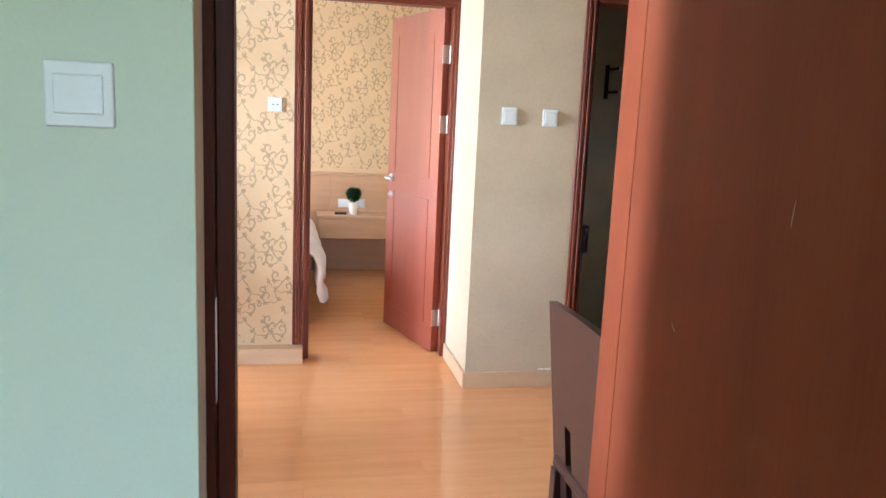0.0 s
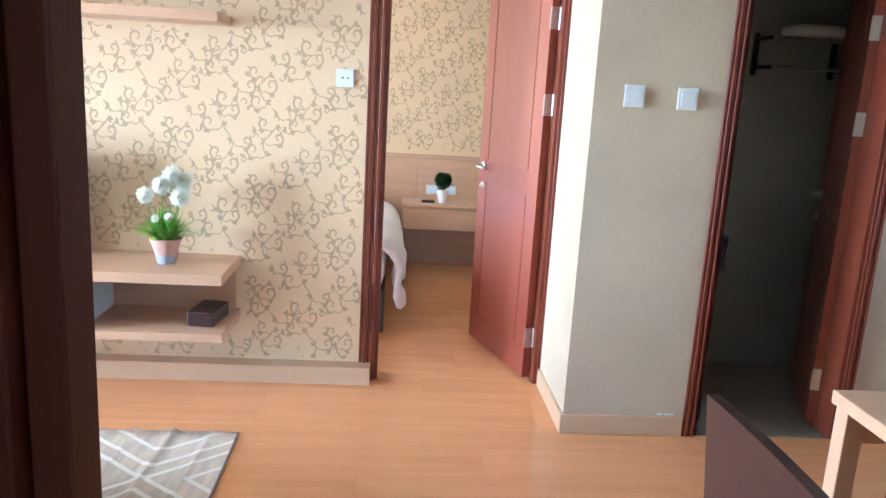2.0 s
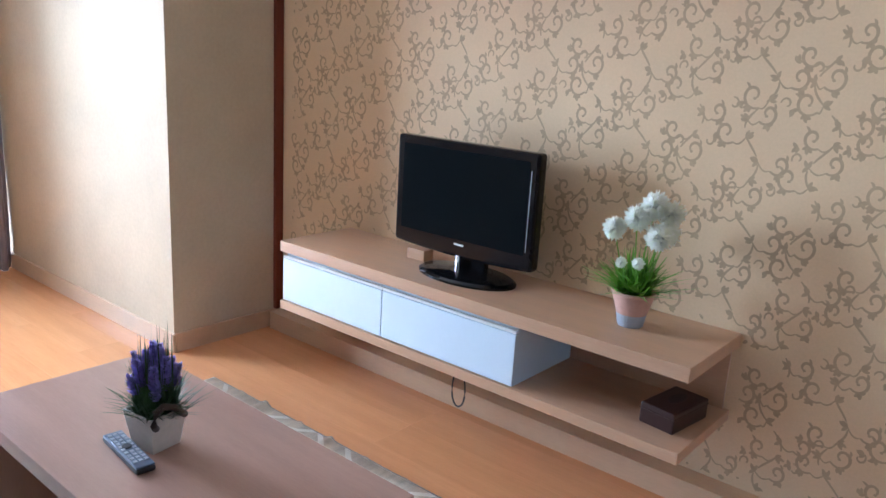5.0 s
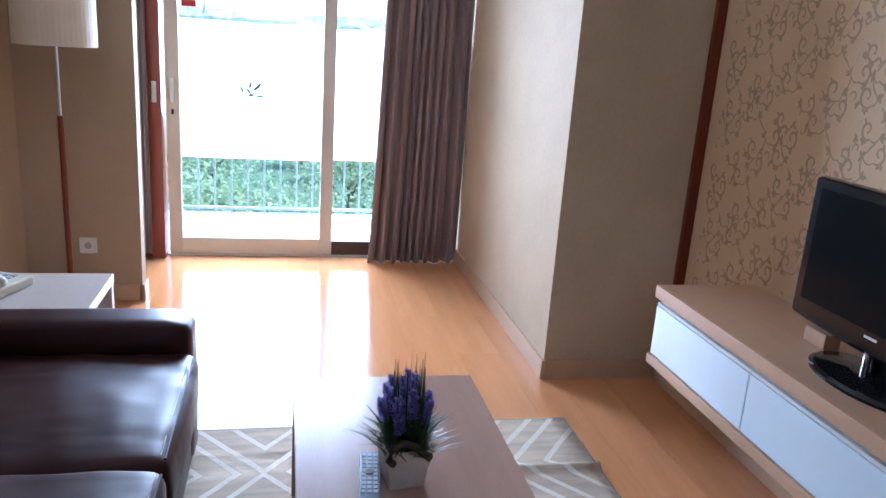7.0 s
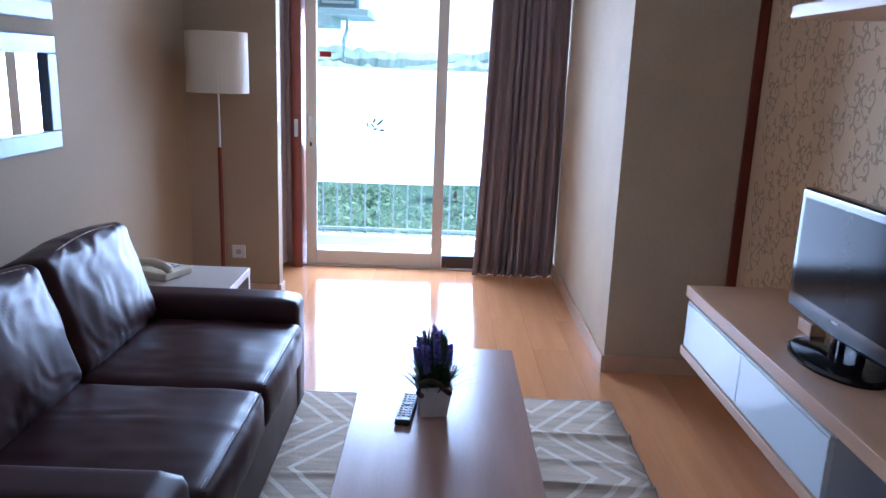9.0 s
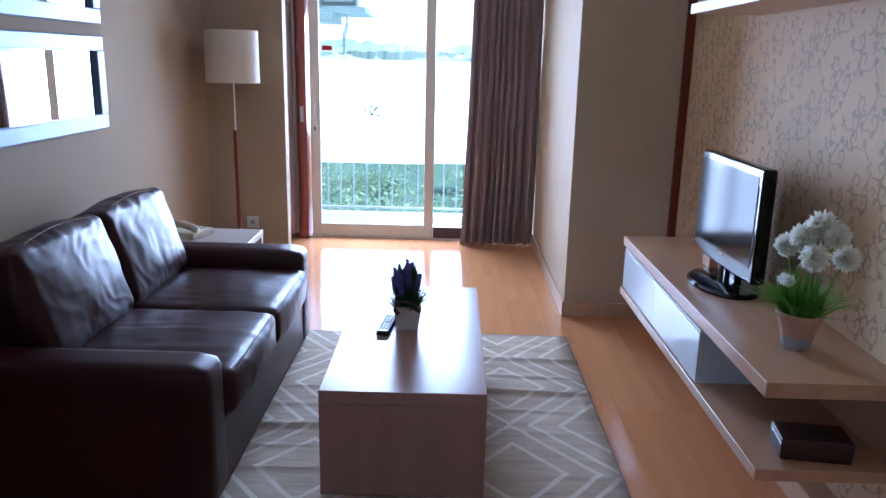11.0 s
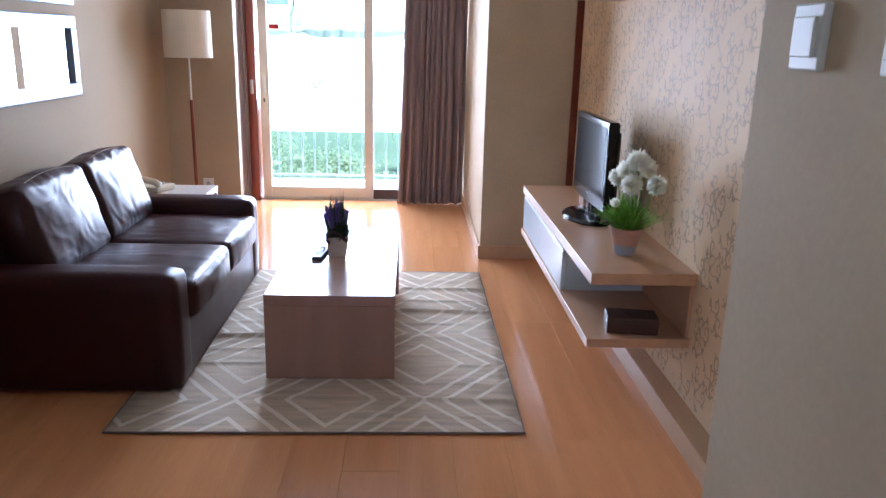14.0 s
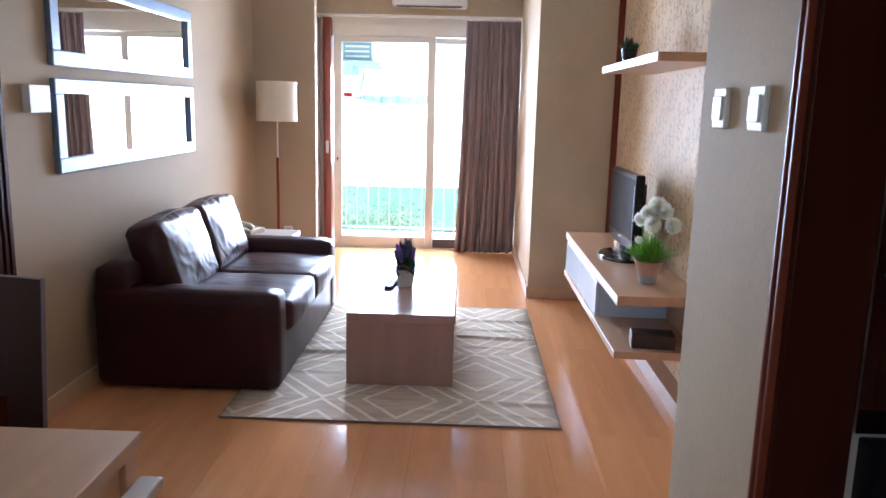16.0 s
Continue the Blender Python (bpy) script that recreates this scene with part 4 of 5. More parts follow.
part("slot", turned(lathe([(0.045, 0.0662), (0.045, 0.0675)], (0, 0, 0), 24, sx=0.45, sy=1.0), M), MATTEBLACK, tb)
part("rim", turned(box(-0.0595, 0.0595, -0.1115, 0.0865, 0.046, 0.050, 0.001, seg=1), M), WENGE, tb)

cb = thing("cable", "black looped cable hanging below the cabinet", "cable", (-1.31, 5.0, 0.1))
pts = [(-1.315 + 0.040 * math.sin(a) * (0.75 - 0.25 * math.cos(a)), 4.985, 0.158 + 0.092 * math.cos(a)) for a in [0.15 + i * (2 * math.pi - 0.3) / 22 for i in range(23)]]
part("loop", tube([(-1.300, 5.0, 0.303), (-1.308, 4.99, 0.275)] + pts + [(-1.33, 5.0, 0.303)], 0.0036, seg=6), MATTEBLACK, cb)
part("loose_end", tube([(-1.27, 5.0, 0.303), (-1.255, 4.99, 0.275), (-1.23, 4.985, 0.268), (-1.205, 4.99, 0.282), (-1.21, 5.0, 0.303)], 0.0036, seg=6), MATTEBLACK, cb)

ws = thing("wall_shelf", "floating beige oak laminate shelf on the patterned wall", "shelf", (-1.07, 4.96, 1.62))
part("board", box(-1.74, -0.40, 4.886, YT, 1.622, 1.662, 0.0015, seg=1), OAK, ws)
part("front_edge", box(-1.74, -0.40, 4.876, 4.885, 1.622, 1.662, 0.001, seg=1), OAK, ws)
sp = thing("shelf_plant", "small bushy green plant in a black pot", "potted plant", (-1.40, 4.96, 1.662))
part("pot", lathe([(0.032, 0), (0.045, 0.075), (0.047, 0.08), (0.04, 0.08), (0.038, 0.07)], (-1.40, 4.96, 1.662), 22), MATTEBLACK, sp)
part("foliage", blades((-1.40, 4.96, 1.73), 200, 0.05, 0.085, 0.075, 0.005, 6), DARKLEAF, sp)


def wall_plate(name, at, w, h, out, label, category, face=-1, holes=0, rocker=True, d=0.012):
    """A switch or socket on a wall facing -y (or +y); at is its centre."""
    o = thing(name, label, category, at)
    x, y, z = at
    ya, yb = sorted((y, y + face * d))
    part("plate", box(x - w / 2, x + w / 2, ya, yb, z - h / 2, z + h / 2, 0.003), PLASTIC, o)
    if rocker:
        ya, yb = sorted((y + face * d, y + face * (d + 0.006)))
        r = box(x - w * 0.36, x + w * 0.36, ya, yb, z - h * 0.30, z + h * 0.30, 0.002)
        part("rocker", r, PLASTIC, o)
    for k in range(holes):
        ya, yb = sorted((y + face * d, y + face * (d + 0.0008)))
        part("hole", box(x - 0.012 + 0.024 * k - 0.003, x - 0.009 + 0.024 * k + 0.003, ya, yb, z - 0.003, z + 0.003), MATTEBLACK, o)
    return o


wall_plate("light_switch", (1.252, YS, 1.424), 0.078, 0.086, 1, "white rocker light switch on the cream wall", "switch")
wall_plate("light_switch", (1.465, YS, 1.424), 0.078, 0.086, 1, "white rocker light switch on the cream wall", "switch")
wall_plate("light_switch", (-0.100, YE0, 1.422), 0.088, 0.088, 1, "large white rocker switch on the green-tinted wall", "switch")
wall_plate("wall_socket", (0.098, YT, 1.43), 0.078, 0.078, 1, "white wall socket on the patterned wallpaper", "socket", holes=2, rocker=False)
sk = thing("wall_socket", "white round wall socket on the cream pier", "socket", (-3.65, 2.525, 0.29))
part("plate", box(-3.65, -3.638, 2.485, 2.565, 0.25, 0.33, 0.003), PLASTIC, sk)
r = lathe([(0.017, 0), (0.017, 0.002)], (0, 0, 0), 20)
part("well", turned(r, Matrix.Translation((-3.638, 2.525, 0.29)) @ Matrix.Rotation(math.pi / 2, 4, "Y")), GREYKEY, sk)
wall_plate("thermostat", (-0.26, YE, 1.40), 0.16, 0.115, 1, "white plastic box on the wall beside the mirrors", "control box", face=1, rocker=False, d=0.035)

# ---- sofa corner ----
sofa = thing("sofa", "two-seat oxblood leather sofa with pale stitching", "sofa", (-1.37, 2.75, 0))
part("base", box(-2.16, -0.57, 2.31, 3.188, 0.025, 0.275, 0.012), LEATHER, sofa)
part("back_frame", cushion(-2.16, -0.57, 2.285, 2.47, 0.03, 0.615, 0.0, 0.04, 8), LEATHER, sofa, smooth=True)
part("armrest", cushion(-0.735, -0.552, 2.285, 3.195, 0.012, 0.506, 0.004, 0.045, 12), LEATHER, sofa, smooth=True)
part("armrest", cushion(-2.182, -2.0, 2.285, 3.195, 0.012, 0.506, 0.004, 0.045, 12), LEATHER, sofa, smooth=True)
for k, (a, c) in enumerate(((-1.998, -1.368), (-1.364, -0.737))):
    s = part("seat_cushion", cushion(a, c, 2.52, 3.215, 0.262, 0.422, 0.022, 0.035, 34, 0.0045, k + 3, 0.003), LEATHER, sofa, smooth=True)
    part("stitching", tube([(a + 0.04 + (c - a - 0.08) * i / 12, 3.197, 0.4205) for i in range(13)], 0.0012, seg=4), THREAD, s, "pale seam stitching")
    piping = tube([(a + 0.03 + (c - a - 0.06) * i / 12, 3.208, 0.413) for i in range(13)], 0.0035, seg=6)
    part("piping", piping, LEATHER, s)
    m = Matrix.Translation(((a + c) / 2, 2.575, 0.41)) @ Matrix.Rotation(radians(17), 4, "X")
    b = cushion(a - (a + c) / 2 + 0.005, c - (a + c) / 2 - 0.005, -0.10, 0.09, 0.0, 0.395, 0.026, 0.036, 46, 0.006, k + 7, 0.0042)
    s = part("back_cushion", turned(b, m), LEATHER, sofa, "creased leather back cushion with pale stitching", smooth=True)
    w = (c - a) / 2 - 0.06
    for y in (0.085, -0.06):
        pts = [(-w + 2 * w * i / 16, y - (0.012 if y > 0 else -0.01), 0.389 + 0.022 * (1 - (2 * i / 16 - 1) ** 2)) for i in range(17)]
        b = bmesh.new()
        for i in range(16):
            p0, p1 = Vector(pts[i]), Vector(pts[i + 1])
            tube([p0.lerp(p1, 0.1), p0.lerp(p1, 0.85)], 0.0018, b, 4)
        part("stitching", turned(b, m), THREAD, s, "pale seam stitching")
for x in (-2.08, -0.66):
    for y in (2.36, 3.1):
        part("foot", box(x - 0.03, x + 0.03, y - 0.03, y + 0.03, 0.0 if y < 3 else 0.012, 0.03, 0.003), WENGE, sofa)


def wall_mirror(x0, x1, z0, z1, label):
    m = thing("wall_mirror", label, "mirror", ((x0 + x1) / 2, YE, (z0 + z1) / 2), "long mirrors above the sofa")
    w, y0, y1 = 0.068, YE + 0.001, YE + 0.030
    part("frame_rail", box(x0, x1, y0, y1, z1 - w, z1, 0.006), SILVER, m)
    part("frame_rail", box(x0, x1, y0, y1, z0, z0 + w, 0.006), SILVER, m)
    part("frame_stile", box(x0, x0 + w, y0, y1, z0 + w, z1 - w, 0.004), SILVER, m)
    part("frame_stile", box(x1 - w, x1, y0, y1, z0 + w, z1 - w, 0.004), SILVER, m)
    part("mirror_glass", box(x0 + w, x1 - w, y0, y0 + 0.008, z0 + w, z1 - w), MIRROR, m, "clear mirror glass")
    return m


wall_mirror(-2.105, -0.393, 1.070, 1.492, "long silver-framed wall mirror above the sofa")
wall_mirror(-2.105, -0.393, 1.545, 1.968, "long silver-framed wall mirror near the ceiling")

lx, ly = -3.40, 2.50
lamp = thing("floor_lamp", "floor lamp with a cream drum shade and red-brown pole", "floor lamp", (lx, ly, 0))
part("base", lathe([(0.13, 0), (0.13, 0.012), (0.12, 0.018), (0.02, 0.024)], (lx, ly, 0), 32), WENGE, lamp)
part("lower_pole", lathe([(0.013, 0.02), (0.013, 0.945), (0.011, 0.95)], (lx, ly, 0), 14), DARKMAHOG, lamp)
part("upper_pole", lathe([(0.007, 0.945), (0.007, 1.33)], (lx, ly, 0), 12), STEEL, lamp, "thin steel upper pole")
b = bmesh.new()
seg, ro = 48, 0.168
rings = [[b.verts.new((lx + r * math.cos(6.28319 * i / seg), ly + r * math.sin(6.28319 * i / seg), z)) for i in range(seg)] for r, z in ((ro, 1.25), (ro * 0.985, 1.572), (ro * 0.97, 1.572), (ro * 0.985, 1.25))]
for k in range(4):
    for i in range(seg):
        b.faces.new((rings[k][i], rings[k][(i + 1) % seg], rings[(k + 1) % 4][(i + 1) % seg], rings[(k + 1) % 4][i]))
shade = part("shade", b, LINEN, lamp, "cream linen drum shade", smooth=False)
part("socket", lathe([(0.018, 1.33), (0.018, 1.40), (0.03, 1.42), (0.03, 1.47), (0.012, 1.50)], (lx, ly, 0), 16), PLASTIC, lamp)

et = thing("end_table", "low grey-beige laminate end table beside the sofa", "side table", (-2.42, 2.58, 0))
part("top", box(-2.62, -2.20, 2.30, 2.855, 0.435, 0.471, 0.002, seg=1), GREYTOP, et)
part("side_panel", box(-2.618, -2.588, 2.30, 2.853, 0, 0.435, 0.002, seg=1), GREYTOP, et)
part("side_panel", box(-2.232, -2.202, 2.30, 2.853, 0, 0.435, 0.002, seg=1), GREYTOP, et)
part("back_panel", box(-2.588, -2.232, 2.31, 2.325, 0.0, 0.435), GREYTOP, et)
ph = thing("telephone", "cream desk telephone on the end table", "telephone", (-2.45, 2.50, 0.471))
M = Matrix.Translation((-2.44, 2.50, 0.471)) @ Matrix.Rotation(radians(160), 4, "Z")
part("body", turned(box(-0.09, 0.09, -0.10, 0.10, 0, 0.035, 0.008), M), CREAMPLASTIC, ph)
part("handset", turned(tube([(-0.06, -0.10, 0.045), (-0.06, -0.07, 0.062), (-0.06, 0.0, 0.072), (-0.06, 0.07, 0.062), (-0.06, 0.10, 0.045)], 0.020, seg=12), M), CREAMPLASTIC, ph, smooth=True)
for i in range(12):
    a, c = i % 3, i // 3
    part("key", turned(box(0.0 + a * 0.024, 0.017 + a * 0.024, -0.06 + c * 0.03, -0.042 + c * 0.03, 0.035, 0.039, 0.001, seg=1), M), GREYKEY, ph)

# ---- rug, coffee table ----
rug = thing("rug", "taupe woven rug with ivory diamond lines, lightly rucked", "rug", (-1.25, 3.76, 0))
RX0, RX1, RY0, RY1 = -2.262, -0.25, 2.993, 4.535


def rug_z(x, y):
    z = 0.009
    for c, w, a in ((-2.08, 0.02, 0.005), (-1.93, 0.03, 0.011), (-1.72, 0.02, 0.004), (-1.55, 0.022, 0.009), (-1.37, 0.02, 0.005), (-1.18, 0.022, 0.010), (-1.02, 0.018, 0.004), (-0.86, 0.022, 0.008), (-0.67, 0.018, 0.004), (-0.52, 0.022, 0.006), (-0.37, 0.018, 0.003)):
        d = (x - c - 0.02 * math.sin(y * 3)) / w
        z += 1.8 * a * math.exp(-d * d * 2.2) * (0.55 + 0.45 * math.sin(y * 2.3 + c * 5))
    return z


def rug_sheet():
    b = bmesh.new()
    nx, ny = 190, 20
    g = [[b.verts.new((RX0 + (RX1 - RX0) * i / nx, RY0 + (RY1 - RY0) * j / ny, 0)) for j in range(ny + 1)] for i in range(nx + 1)]
    for i in range(nx):
        for j in range(ny):
            b.faces.new((g[i][j], g[i + 1][j], g[i + 1][j + 1], g[i][j + 1]))
    for v in b.verts:
        v.co.z = rug_z(v.co.x, v.co.y)
    b.normal_update()
    bmesh.ops.solidify(b, geom=b.faces[:], thickness=0.006)
    return b


part("weave", rug_sheet(), RUGBASE, rug, smooth=True)
for y in (RY0, RY1):
    eb = tube([(RX0 + (RX1 - RX0) * i / 190, y, rug_z(RX0 + (RX1 - RX0) * i / 190, y) - 0.002) for i in range(191)], 0.0042, seg=6)
    part("binding", eb, RUGEDGE, rug, "dark edge binding")
part("binding", tube([(RX1, RY0 + (RY1 - RY0) * i / 20, rug_z(RX1, 0) - 0.002) for i in range(21)], 0.0042, seg=6), RUGEDGE, rug, "dark edge binding")
part("binding", tube([(RX0, RY0 + (RY1 - RY0) * i / 20, rug_z(RX0, 0) - 0.002) for i in range(21)], 0.0042, seg=6), RUGLINE, rug, "ivory end binding")

CTEND = mat("grey_brown_oak_end", (0.40, 0.235, 0.17), 0.36, var=0.10, scale=3, fine=45, bump=0.015, stretch=(6, 6, 0.5), vrough=0.2)
ct = thing("coffee_table", "low grey-brown oak laminate coffee table on panel ends", "coffee table", (-1.29, 3.77, 0.012))
CT = mat("grey_brown_oak_laminate", (0.42, 0.255, 0.19), 0.24, var=0.10, scale=3, fine=45, bump=0.02, stretch=(0.6, 6, 6), vrough=0.2)
part("top", box(-1.868, -0.700, 3.500, 4.040, 0.340, 0.385, 0.0015, seg=1), CT, ct)
part("end_panel", box(-0.745, -0.700, 3.500, 4.040, 0.013, 0.3395, 0.0015, seg=1), CTEND, ct)
part("end_panel", box(-1.868, -1.823, 3.500, 4.040, 0.013, 0.3395, 0.0015, seg=1), CTEND, ct)

px, py, pz = -1.315, 3.745, 0.385
lv = thing("lavender_pot", "artificial lavender in a square whitewashed pot with a strap", "potted plant", (px, py, pz))
M = Matrix.Translation((px, py, pz)) @ Matrix.Rotation(radians(8), 4, "Z")
b = bmesh.new()
lo, hi, h = 0.040, 0.054, 0.10
v = [b.verts.new((sx * s, sy * s, z)) for s, z in ((lo, 0), (hi, h), (hi - 0.005, h), (lo, 0.02)) for sx, sy in ((-1, -1), (1, -1), (1, 1), (-1, 1))]
for k in range(3):
    for i in range(4):
        b.faces.new((v[k * 4 + i], v[k * 4 + (i + 1) % 4], v[k * 4 + 4 + (i + 1) % 4], v[k * 4 + 4 + i]))
b.faces.new(v[0:4][::-1])
b.faces.new(v[12:16])
part("pot", turned(b, M), STONEPOT, lv)
part("soil", turned(box(-0.046, 0.046, -0.046, 0.046, 0.078, 0.088), M), SOIL, lv)
part("strap", turned(tube([(0.054, -0.040, 0.075), (0.062, -0.052, 0.090), (0.060, -0.045, 0.118), (0.058, -0.02, 0.128), (0.058, 0.01, 0.115), (0.060, 0.03, 0.095), (0.055, 0.046, 0.082)], 0.009, seg=8), M), ROPE, lv, "brown carrying strap", smooth=True)
part("foliage", blades((px, py, pz + 0.07), 380, 0.066, 0.15, 0.115, 0.0052, 11, blades((px, py, pz + 0.08), 240, 0.06, 0.24, 0.06, 0.0045, 12)), DARKLEAF, lv, "dark green needle leaves")
q = random.Random(21)
for k in range(24):
    a, rr = k * 2.4 + q.random(), 0.060 * (k / 24) ** 0.55
    top = Vector((px + rr * math.cos(a) * 1.1, py + rr * math.sin(a) * 1.1, pz + 0.295 - 1.0 * rr + q.uniform(-0.06, 0.0)))
    bot = Vector((px + rr * 0.5 * math.cos(a), py + rr * 0.5 * math.sin(a), pz + 0.08))
    st = part("stem", tube([bot, top], 0.0013, seg=4), DARKLEAF, lv)
    b = bmesh.new()
    for n in range(110):
        f = n / 110
        c = bot.lerp(top, 0.54 + 0.46 * f)
        d = Vector((math.cos(n * 2.4) + q.gauss(0, 0.3), math.sin(n * 2.4) + q.gauss(0, 0.3), 0.5 + q.gauss(0, 0.3))).normalized()
        w = 0.021 * (1 - 0.6 * f * f) * (0.8 + 0.2 * math.sin(n * 0.7))
        s = d.cross(Vector((0, 0, 1))).normalized() * 0.0058
        t = [b.verts.new(c), b.verts.new(c + d * w * 0.6 + s), b.verts.new(c + d * w + Vector((0, 0, 0.003))), b.verts.new(c + d * w * 0.6 - s)]
        b.faces.new(t)
    part("bloom", b, LAVENDER, st, "purple lavender spike")

REMOTEFACE = mat("blue_grey_plastic", (0.10, 0.13, 0.18), 0.35, bump=0.0)
rm = thing("remote_control", "dark blue-grey television remote with pale keys", "remote control", (-1.31, 3.665, 0.385))
M = Matrix.Translation((-1.31, 3.668, 0.385)) @ Matrix.Rotation(radians(-6), 4, "Z")
part("underside", turned(box(-0.105, 0.105, -0.024, 0.024, 0, 0.014, 0.005), M), MATTEBLACK, rm)
part("face", turned(box(-0.10, 0.103, -0.0235, 0.0235, 0.014, 0.020, 0.003), M), REMOTEFACE, rm)
for i in range(10):
    for j in range(3):
        if i in (4, 5) and j == 1:
            continue
        part("key", turned(box(-0.085 + i * 0.017, -0.074 + i * 0.017, -0.018 + j * 0.0135, -0.009 + j * 0.0135, 0.020, 0.0225), M), GREYKEY, rm)
part("key_ring", turned(lathe([(0.012, 0.020), (0.012, 0.0225), (0.006, 0.023)], (-0.008, 0, 0), 16), M), MATTEBLACK, rm)

# ---- dining corner ----
ch = thing("dining_chair", "dark wenge dining chair with a slotted panel back", "chair", (1.115, 2.67, 0))


def back_piece(name, y0, y1, z0, z1):
    b = box(0.925, 0.947, y0, y1, z0, z1)
    bmesh.ops.subdivide_edges(b, edges=[e for e in b.edges if abs(e.verts[0].co.y - e.verts[1].co.y) > 0.1], cuts=6)
    for vv in b.verts:
        if vv.co.z > 0.84:
            vv.co.z += 0.008 * (1 - ((vv.co.y - 2.67) / 0.23) ** 2)
        vv.co.x -= 0.10 * (vv.co.z - 0.44) - 0.025
    part(name, b, WENGE, ch)


back_piece("top_panel", 2.44, 2.90, 0.58, 0.912)
back_piece("back_slat", 2.44, 2.543, 0.22, 0.58)
back_piece("back_slat", 2.593, 2.753, 0.22, 0.58)
back_piece("back_slat", 2.798, 2.90, 0.22, 0.58)
part("seat", box(0.94, 1.365, 2.453, 2.888, 0.42, 0.46, 0.012), WENGE, ch)
for x in (0.937, 1.325):
    for y in (2.458, 2.848):
        part("leg", box(x, x + 0.038, y, y + 0.038, 0, 0.42, 0.003), WENGE, ch)

dt = thing("dining_table", "light oak laminate dining table with square legs", "table", (1.95, 3.0, 0))
part("tabletop", box(1.465, 2.45, 2.62, 3.405, 0.69, 0.725, 0.002, seg=1), OAK, dt)
for x in (1.475, 2.39):
    for y in (2.63, 3.345):
        part("leg", box(x, x + 0.05, y, y + 0.05, 0, 0.69, 0.002, seg=1), OAK, dt)
part("apron", box(1.525, 2.39, 3.36, 3.38, 0.60, 0.69), OAK, dt)
part("side_rail", box(1.53, 2.42, 3.425, 3.475, 0.63, 0.66, 0.006), GREYTOP, dt, "pale projecting rail")

# ---- bathroom ----
tr = thing("towel_rack", "dark metal double towel rack in the bathroom", "towel rack", (2.4, 5.45, 1.7))
for x in (2.14, 2.55):
    part("bracket", box(x - 0.012, x + 0.012, 5.525, 5.55, 1.56, 1.77, 0.006), GRANITE, tr)
    part("arm", tube([(x, 5.53, 1.74), (x, 5.36, 1.74)], 0.010), GRANITE, tr)
    part("arm", tube([(x, 5.53, 1.60), (x, 5.35, 1.60)], 0.010), GRANITE, tr)
for y, z in ((5.36, 1.74), (5.46, 1.74), (5.35, 1.60)):
    part("bar", tube([(2.14, y, z), (2.55, y, z)], 0.009), STEEL, tr)
single("towel", cushion(2.25, 2.52, 5.36, 5.53, 1.752, 1.81, 0.008, 0.025, 8, 0.003), TOWEL, "folded white towel on the bathroom rack", "towel", smooth=True)
bv = thing("vanity", "black granite vanity shelf beside the bathroom door", "vanity", (1.66, 5.1, 0))
part("countertop", box(1.655, 1.79, 4.785, 5.50, 0.70, 0.855, 0.006), GRANITE, bv)
part("cabinet", box(1.655, 1.77, 4.80, 5.50, -0.004, 0.70, 0.003), WENGE, bv)
part("tap", tube([(1.69, 5.10, 0.855), (1.69, 5.10, 0.945), (1.73, 5.10, 0.965), (1.75, 5.10, 0.945)], 0.009), CHROME, bv, "chrome tap")
bm_ = thing("bathroom_mirror", "frameless mirror above the black vanity", "mirror", (1.605, 5.1, 1.3))
part("mirror_glass", box(1.654, 1.659, 4.778, 5.45, 0.86, 1.95), MIRROR, bm_)
part("edge_strip", box(1.654, 1.661, 4.772, 4.777, 0.86, 1.95), STEEL, bm_)

# ---- bedroom ----
hd = thing("headboard", "beige oak laminate headboard panels along the bedroom wall", "headboard", (-0.38, 7.68, 0))
for k in range(4):
    part("panel", box(-2.2 + 0.91 * k, -1.292 + 0.91 * k, 7.668, 7.70, 0.0, 0.848, 0.002, seg=1), OAK, hd)
part("top_edge", box(-2.2, 1.44, 7.660, 7.70, 0.850, 0.875, 0.003), OAK, hd)
ns = thing("nightstand", "floating beige oak nightstand with one drawer", "nightstand", (0.9, 7.5, 0.35))
part("body", box(0.42, 1.43, 7.36, 7.658, 0.33, 0.505, 0.002, seg=1), OAK, ns)
part("top", box(0.41, 1.44, 7.345, 7.658, 0.508, 0.532, 0.002, seg=1), OAK, ns)
part("drawer", box(0.425, 1.42, 7.345, 7.359, 0.335, 0.495, 0.002, seg=1), OAK, ns)
tp = thing("topiary", "small round green topiary in a white ceramic pot", "potted plant", (0.72, 7.47, 0.532))
part("pot", lathe([(0.03, 0), (0.042, 0.07), (0.046, 0.10), (0.038, 0.10), (0.034, 0.08)], (0.72, 7.47, 0.532), 20), CERAMIC, tp)
b = bmesh.new()
for k in range(9):
    pompom((0.72 + 0.022 * math.cos(k * 2.4), 7.47 + 0.022 * math.sin(k * 2.4), 0.70 + 0.02 * math.sin(k * 1.7)), 0.052, 70, k, b)
part("crown", b, DARKLEAF, tp, "round clipped green crown")
part("stem", tube([(0.72, 7.47, 0.61), (0.72, 7.47, 0.72)], 0.004), ROPE, tp)
single("remote_control", box(0.56, 0.66, 7.42, 7.46, 0.532, 0.550, 0.004), MATTEBLACK, "small black remote on the nightstand", "remote control")
bs = thing("wall_socket", "white double socket on the headboard", "socket", (0.86, 7.665, 0.70))
part("plate", box(0.60, 0.84, 7.659, 7.668, 0.565, 0.640, 0.003), PLASTIC, bs)
part("insert", box(0.615, 0.695, 7.655, 7.659, 0.577, 0.628, 0.002), GLOSSWHITE, bs)
part("insert", box(0.745, 0.825, 7.655, 7.659, 0.577, 0.628, 0.002), GLOSSWHITE, bs)
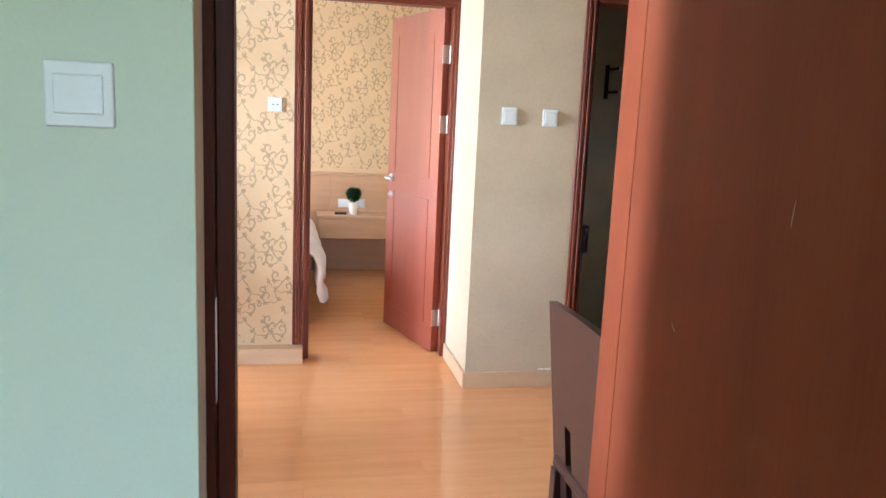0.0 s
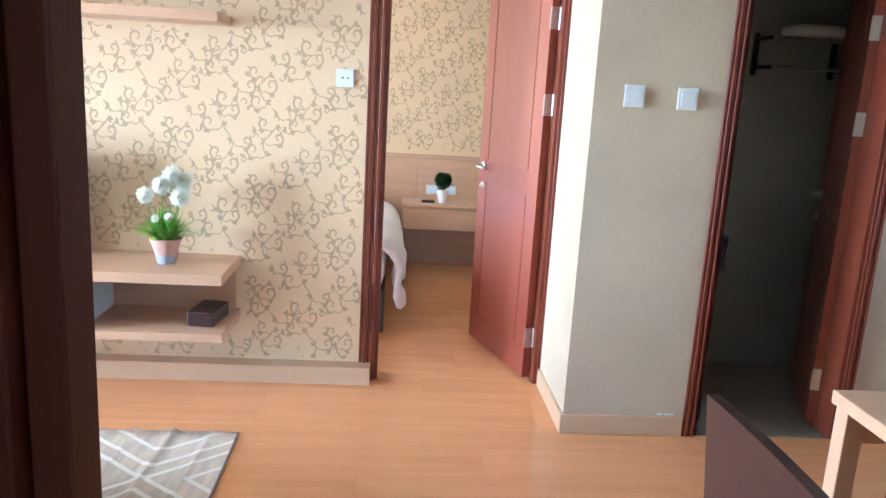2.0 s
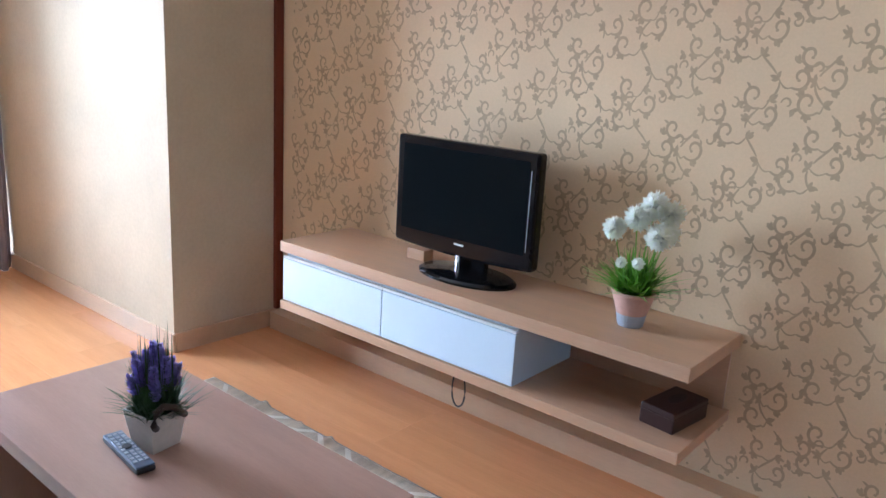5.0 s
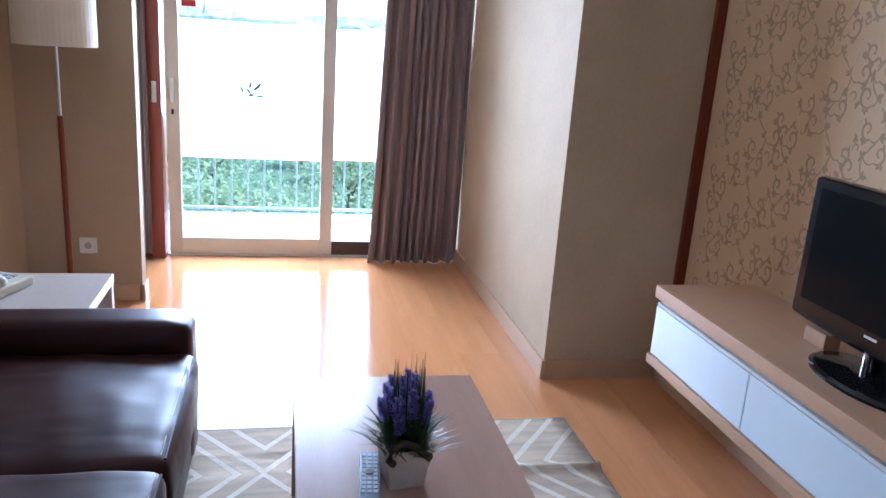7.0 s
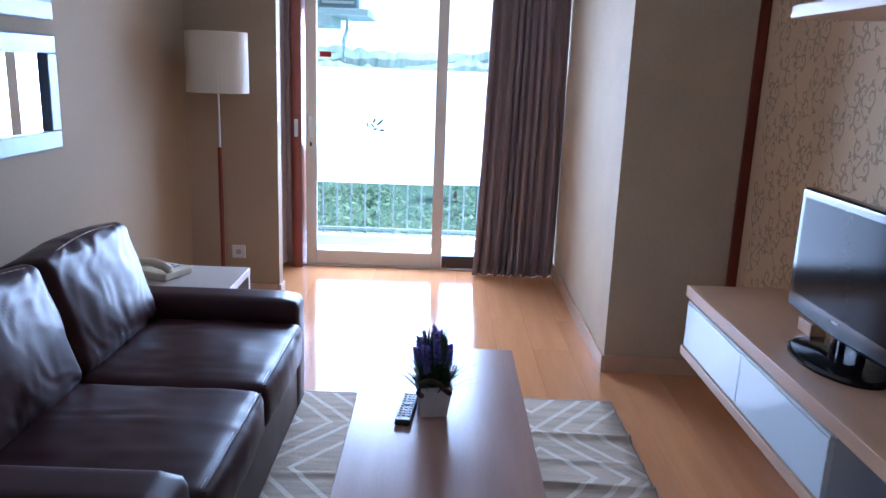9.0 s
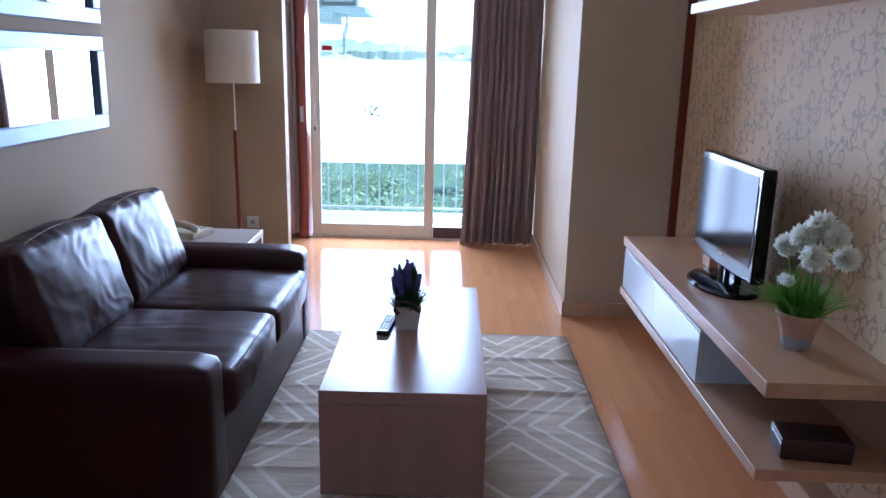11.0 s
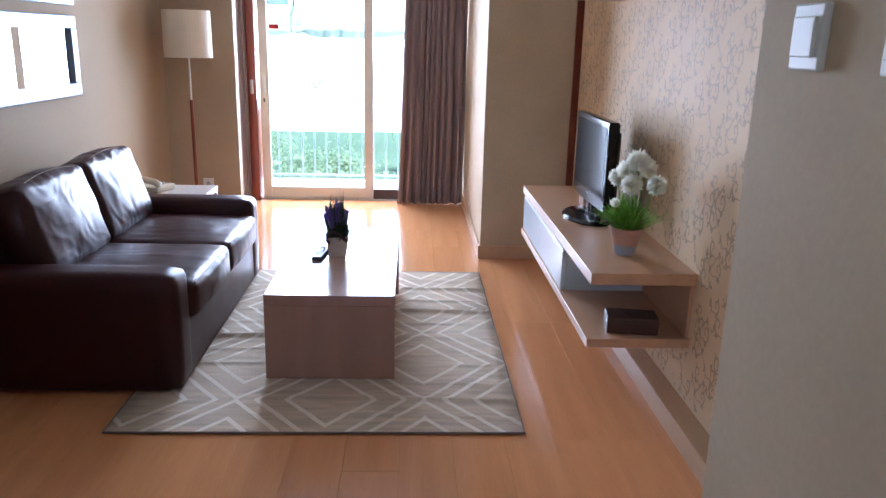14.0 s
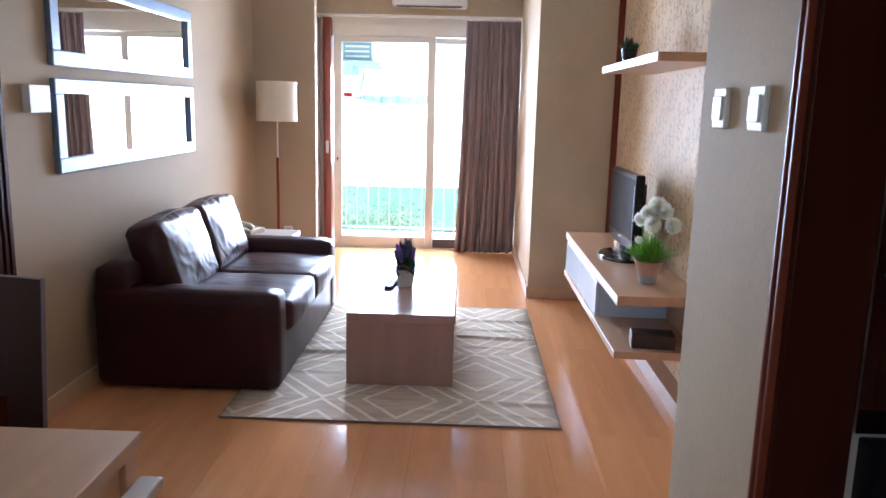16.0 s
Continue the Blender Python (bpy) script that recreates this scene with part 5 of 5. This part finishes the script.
bed = thing("bed", "bed with a rumpled white duvet over a dark base", "bed", (-0.7, 6.7, 0))
part("bed_base", box(-1.65, 0.31, 5.86, 7.66, 0.0, 0.26, 0.01), WENGE, bed, "dark wooden bed base")
part("mattress", cushion(-1.64, 0.31, 5.86, 7.66, 0.27, 0.5, 0.0, 0.05, 8), BEDWHITE, bed, smooth=True)
b = bmesh.new()
rows = []
for i in range(31):
    y = 5.80 + 1.50 * i / 30
    prof = [(-1.6, 0.53), (-0.7, 0.56), (0.0, 0.56), (0.26, 0.55), (0.36, 0.50), (0.40, 0.40), (0.41, 0.30), (0.415, 0.22)]
    rows.append([b.verts.new((x + (0.05 * noise.noise(Vector((y * 6, k * 0.6, 0))) if k > 3 else 0), y, z + 0.035 * noise.noise(Vector((x * 3, y * 4, k))) + (0.08 * noise.noise(Vector((y * 3, 3, 1))) if k == 7 else 0)))
                 for k, (x, z) in enumerate(prof)])
for a, c in zip(rows, rows[1:]):
    for k in range(7):
        b.faces.new((a[k], a[k + 1], c[k + 1], c[k]))
b.normal_update()
bmesh.ops.solidify(b, geom=b.faces[:], thickness=0.03)
bmesh.ops.subdivide_edges(b, edges=b.edges[:], cuts=1, use_grid_fill=True, smooth=0.6)
part("duvet", b, BEDWHITE, bed, "rumpled white duvet", smooth=True)
part("pillow", cushion(-0.75, -0.1, 7.25, 7.62, 0.5, 0.68, 0.05, 0.06, 12, 0.004), BEDWHITE, bed, smooth=True)

# ---- floor planks, last ----
PW, PL = 0.192, 1.21
fl_ob = bpy.data.objects["floor"]
meshes = {}


def plank_mesh(w, d):
    key = (round(w, 3), round(d, 3))
    if key not in meshes:
        b = bmesh.new()
        g = 0.00025
        v = [b.verts.new((x, y, z)) for z in (-0.011, 0) for x, y in ((g, g), (w - g, g), (w - g, d - g), (g, d - g))]
        for i in range(4):
            b.faces.new((v[i], v[(i + 1) % 4], v[4 + (i + 1) % 4], v[4 + i]))
        b.faces.new(v[4:8])
        me = bpy.data.meshes.new("plank")
        b.to_mesh(me)
        b.free()
        me.materials.append(FLOORWOOD)
        meshes[key] = me
    return meshes[key]


def lay(x0, x1, y0, y1, seed, y_origin=2.15):
    q = random.Random(seed)
    y = y_origin - PW * math.ceil((y_origin - y0) / PW)
    while y < y1 - 0.005:
        ya, yb = max(y, y0), min(y + PW, y1)
        x = x0 - q.choice((0.0, 0.2, 0.4, 0.6, 0.8, 1.0)) * PL
        while x < x1 - 0.005:
            xa, xb = max(x, x0), min(x + PL, x1)
            if xb - xa > 0.01 and yb - ya > 0.01:
                o = new("plank", plank_mesh(xb - xa, yb - ya))
                o.location = (xa, ya, 0)
                o.parent = fl_ob
            x += PL
        y += PW


lay(-4.6, 3.9, 2.05, 4.635, 1)
lay(-2.63, 1.60, 4.635, 5.19, 2)
lay(-3.18, 1.45, 5.19, 7.70, 3)
lay(-1.3, 2.5, -2.1, 2.05, 4)
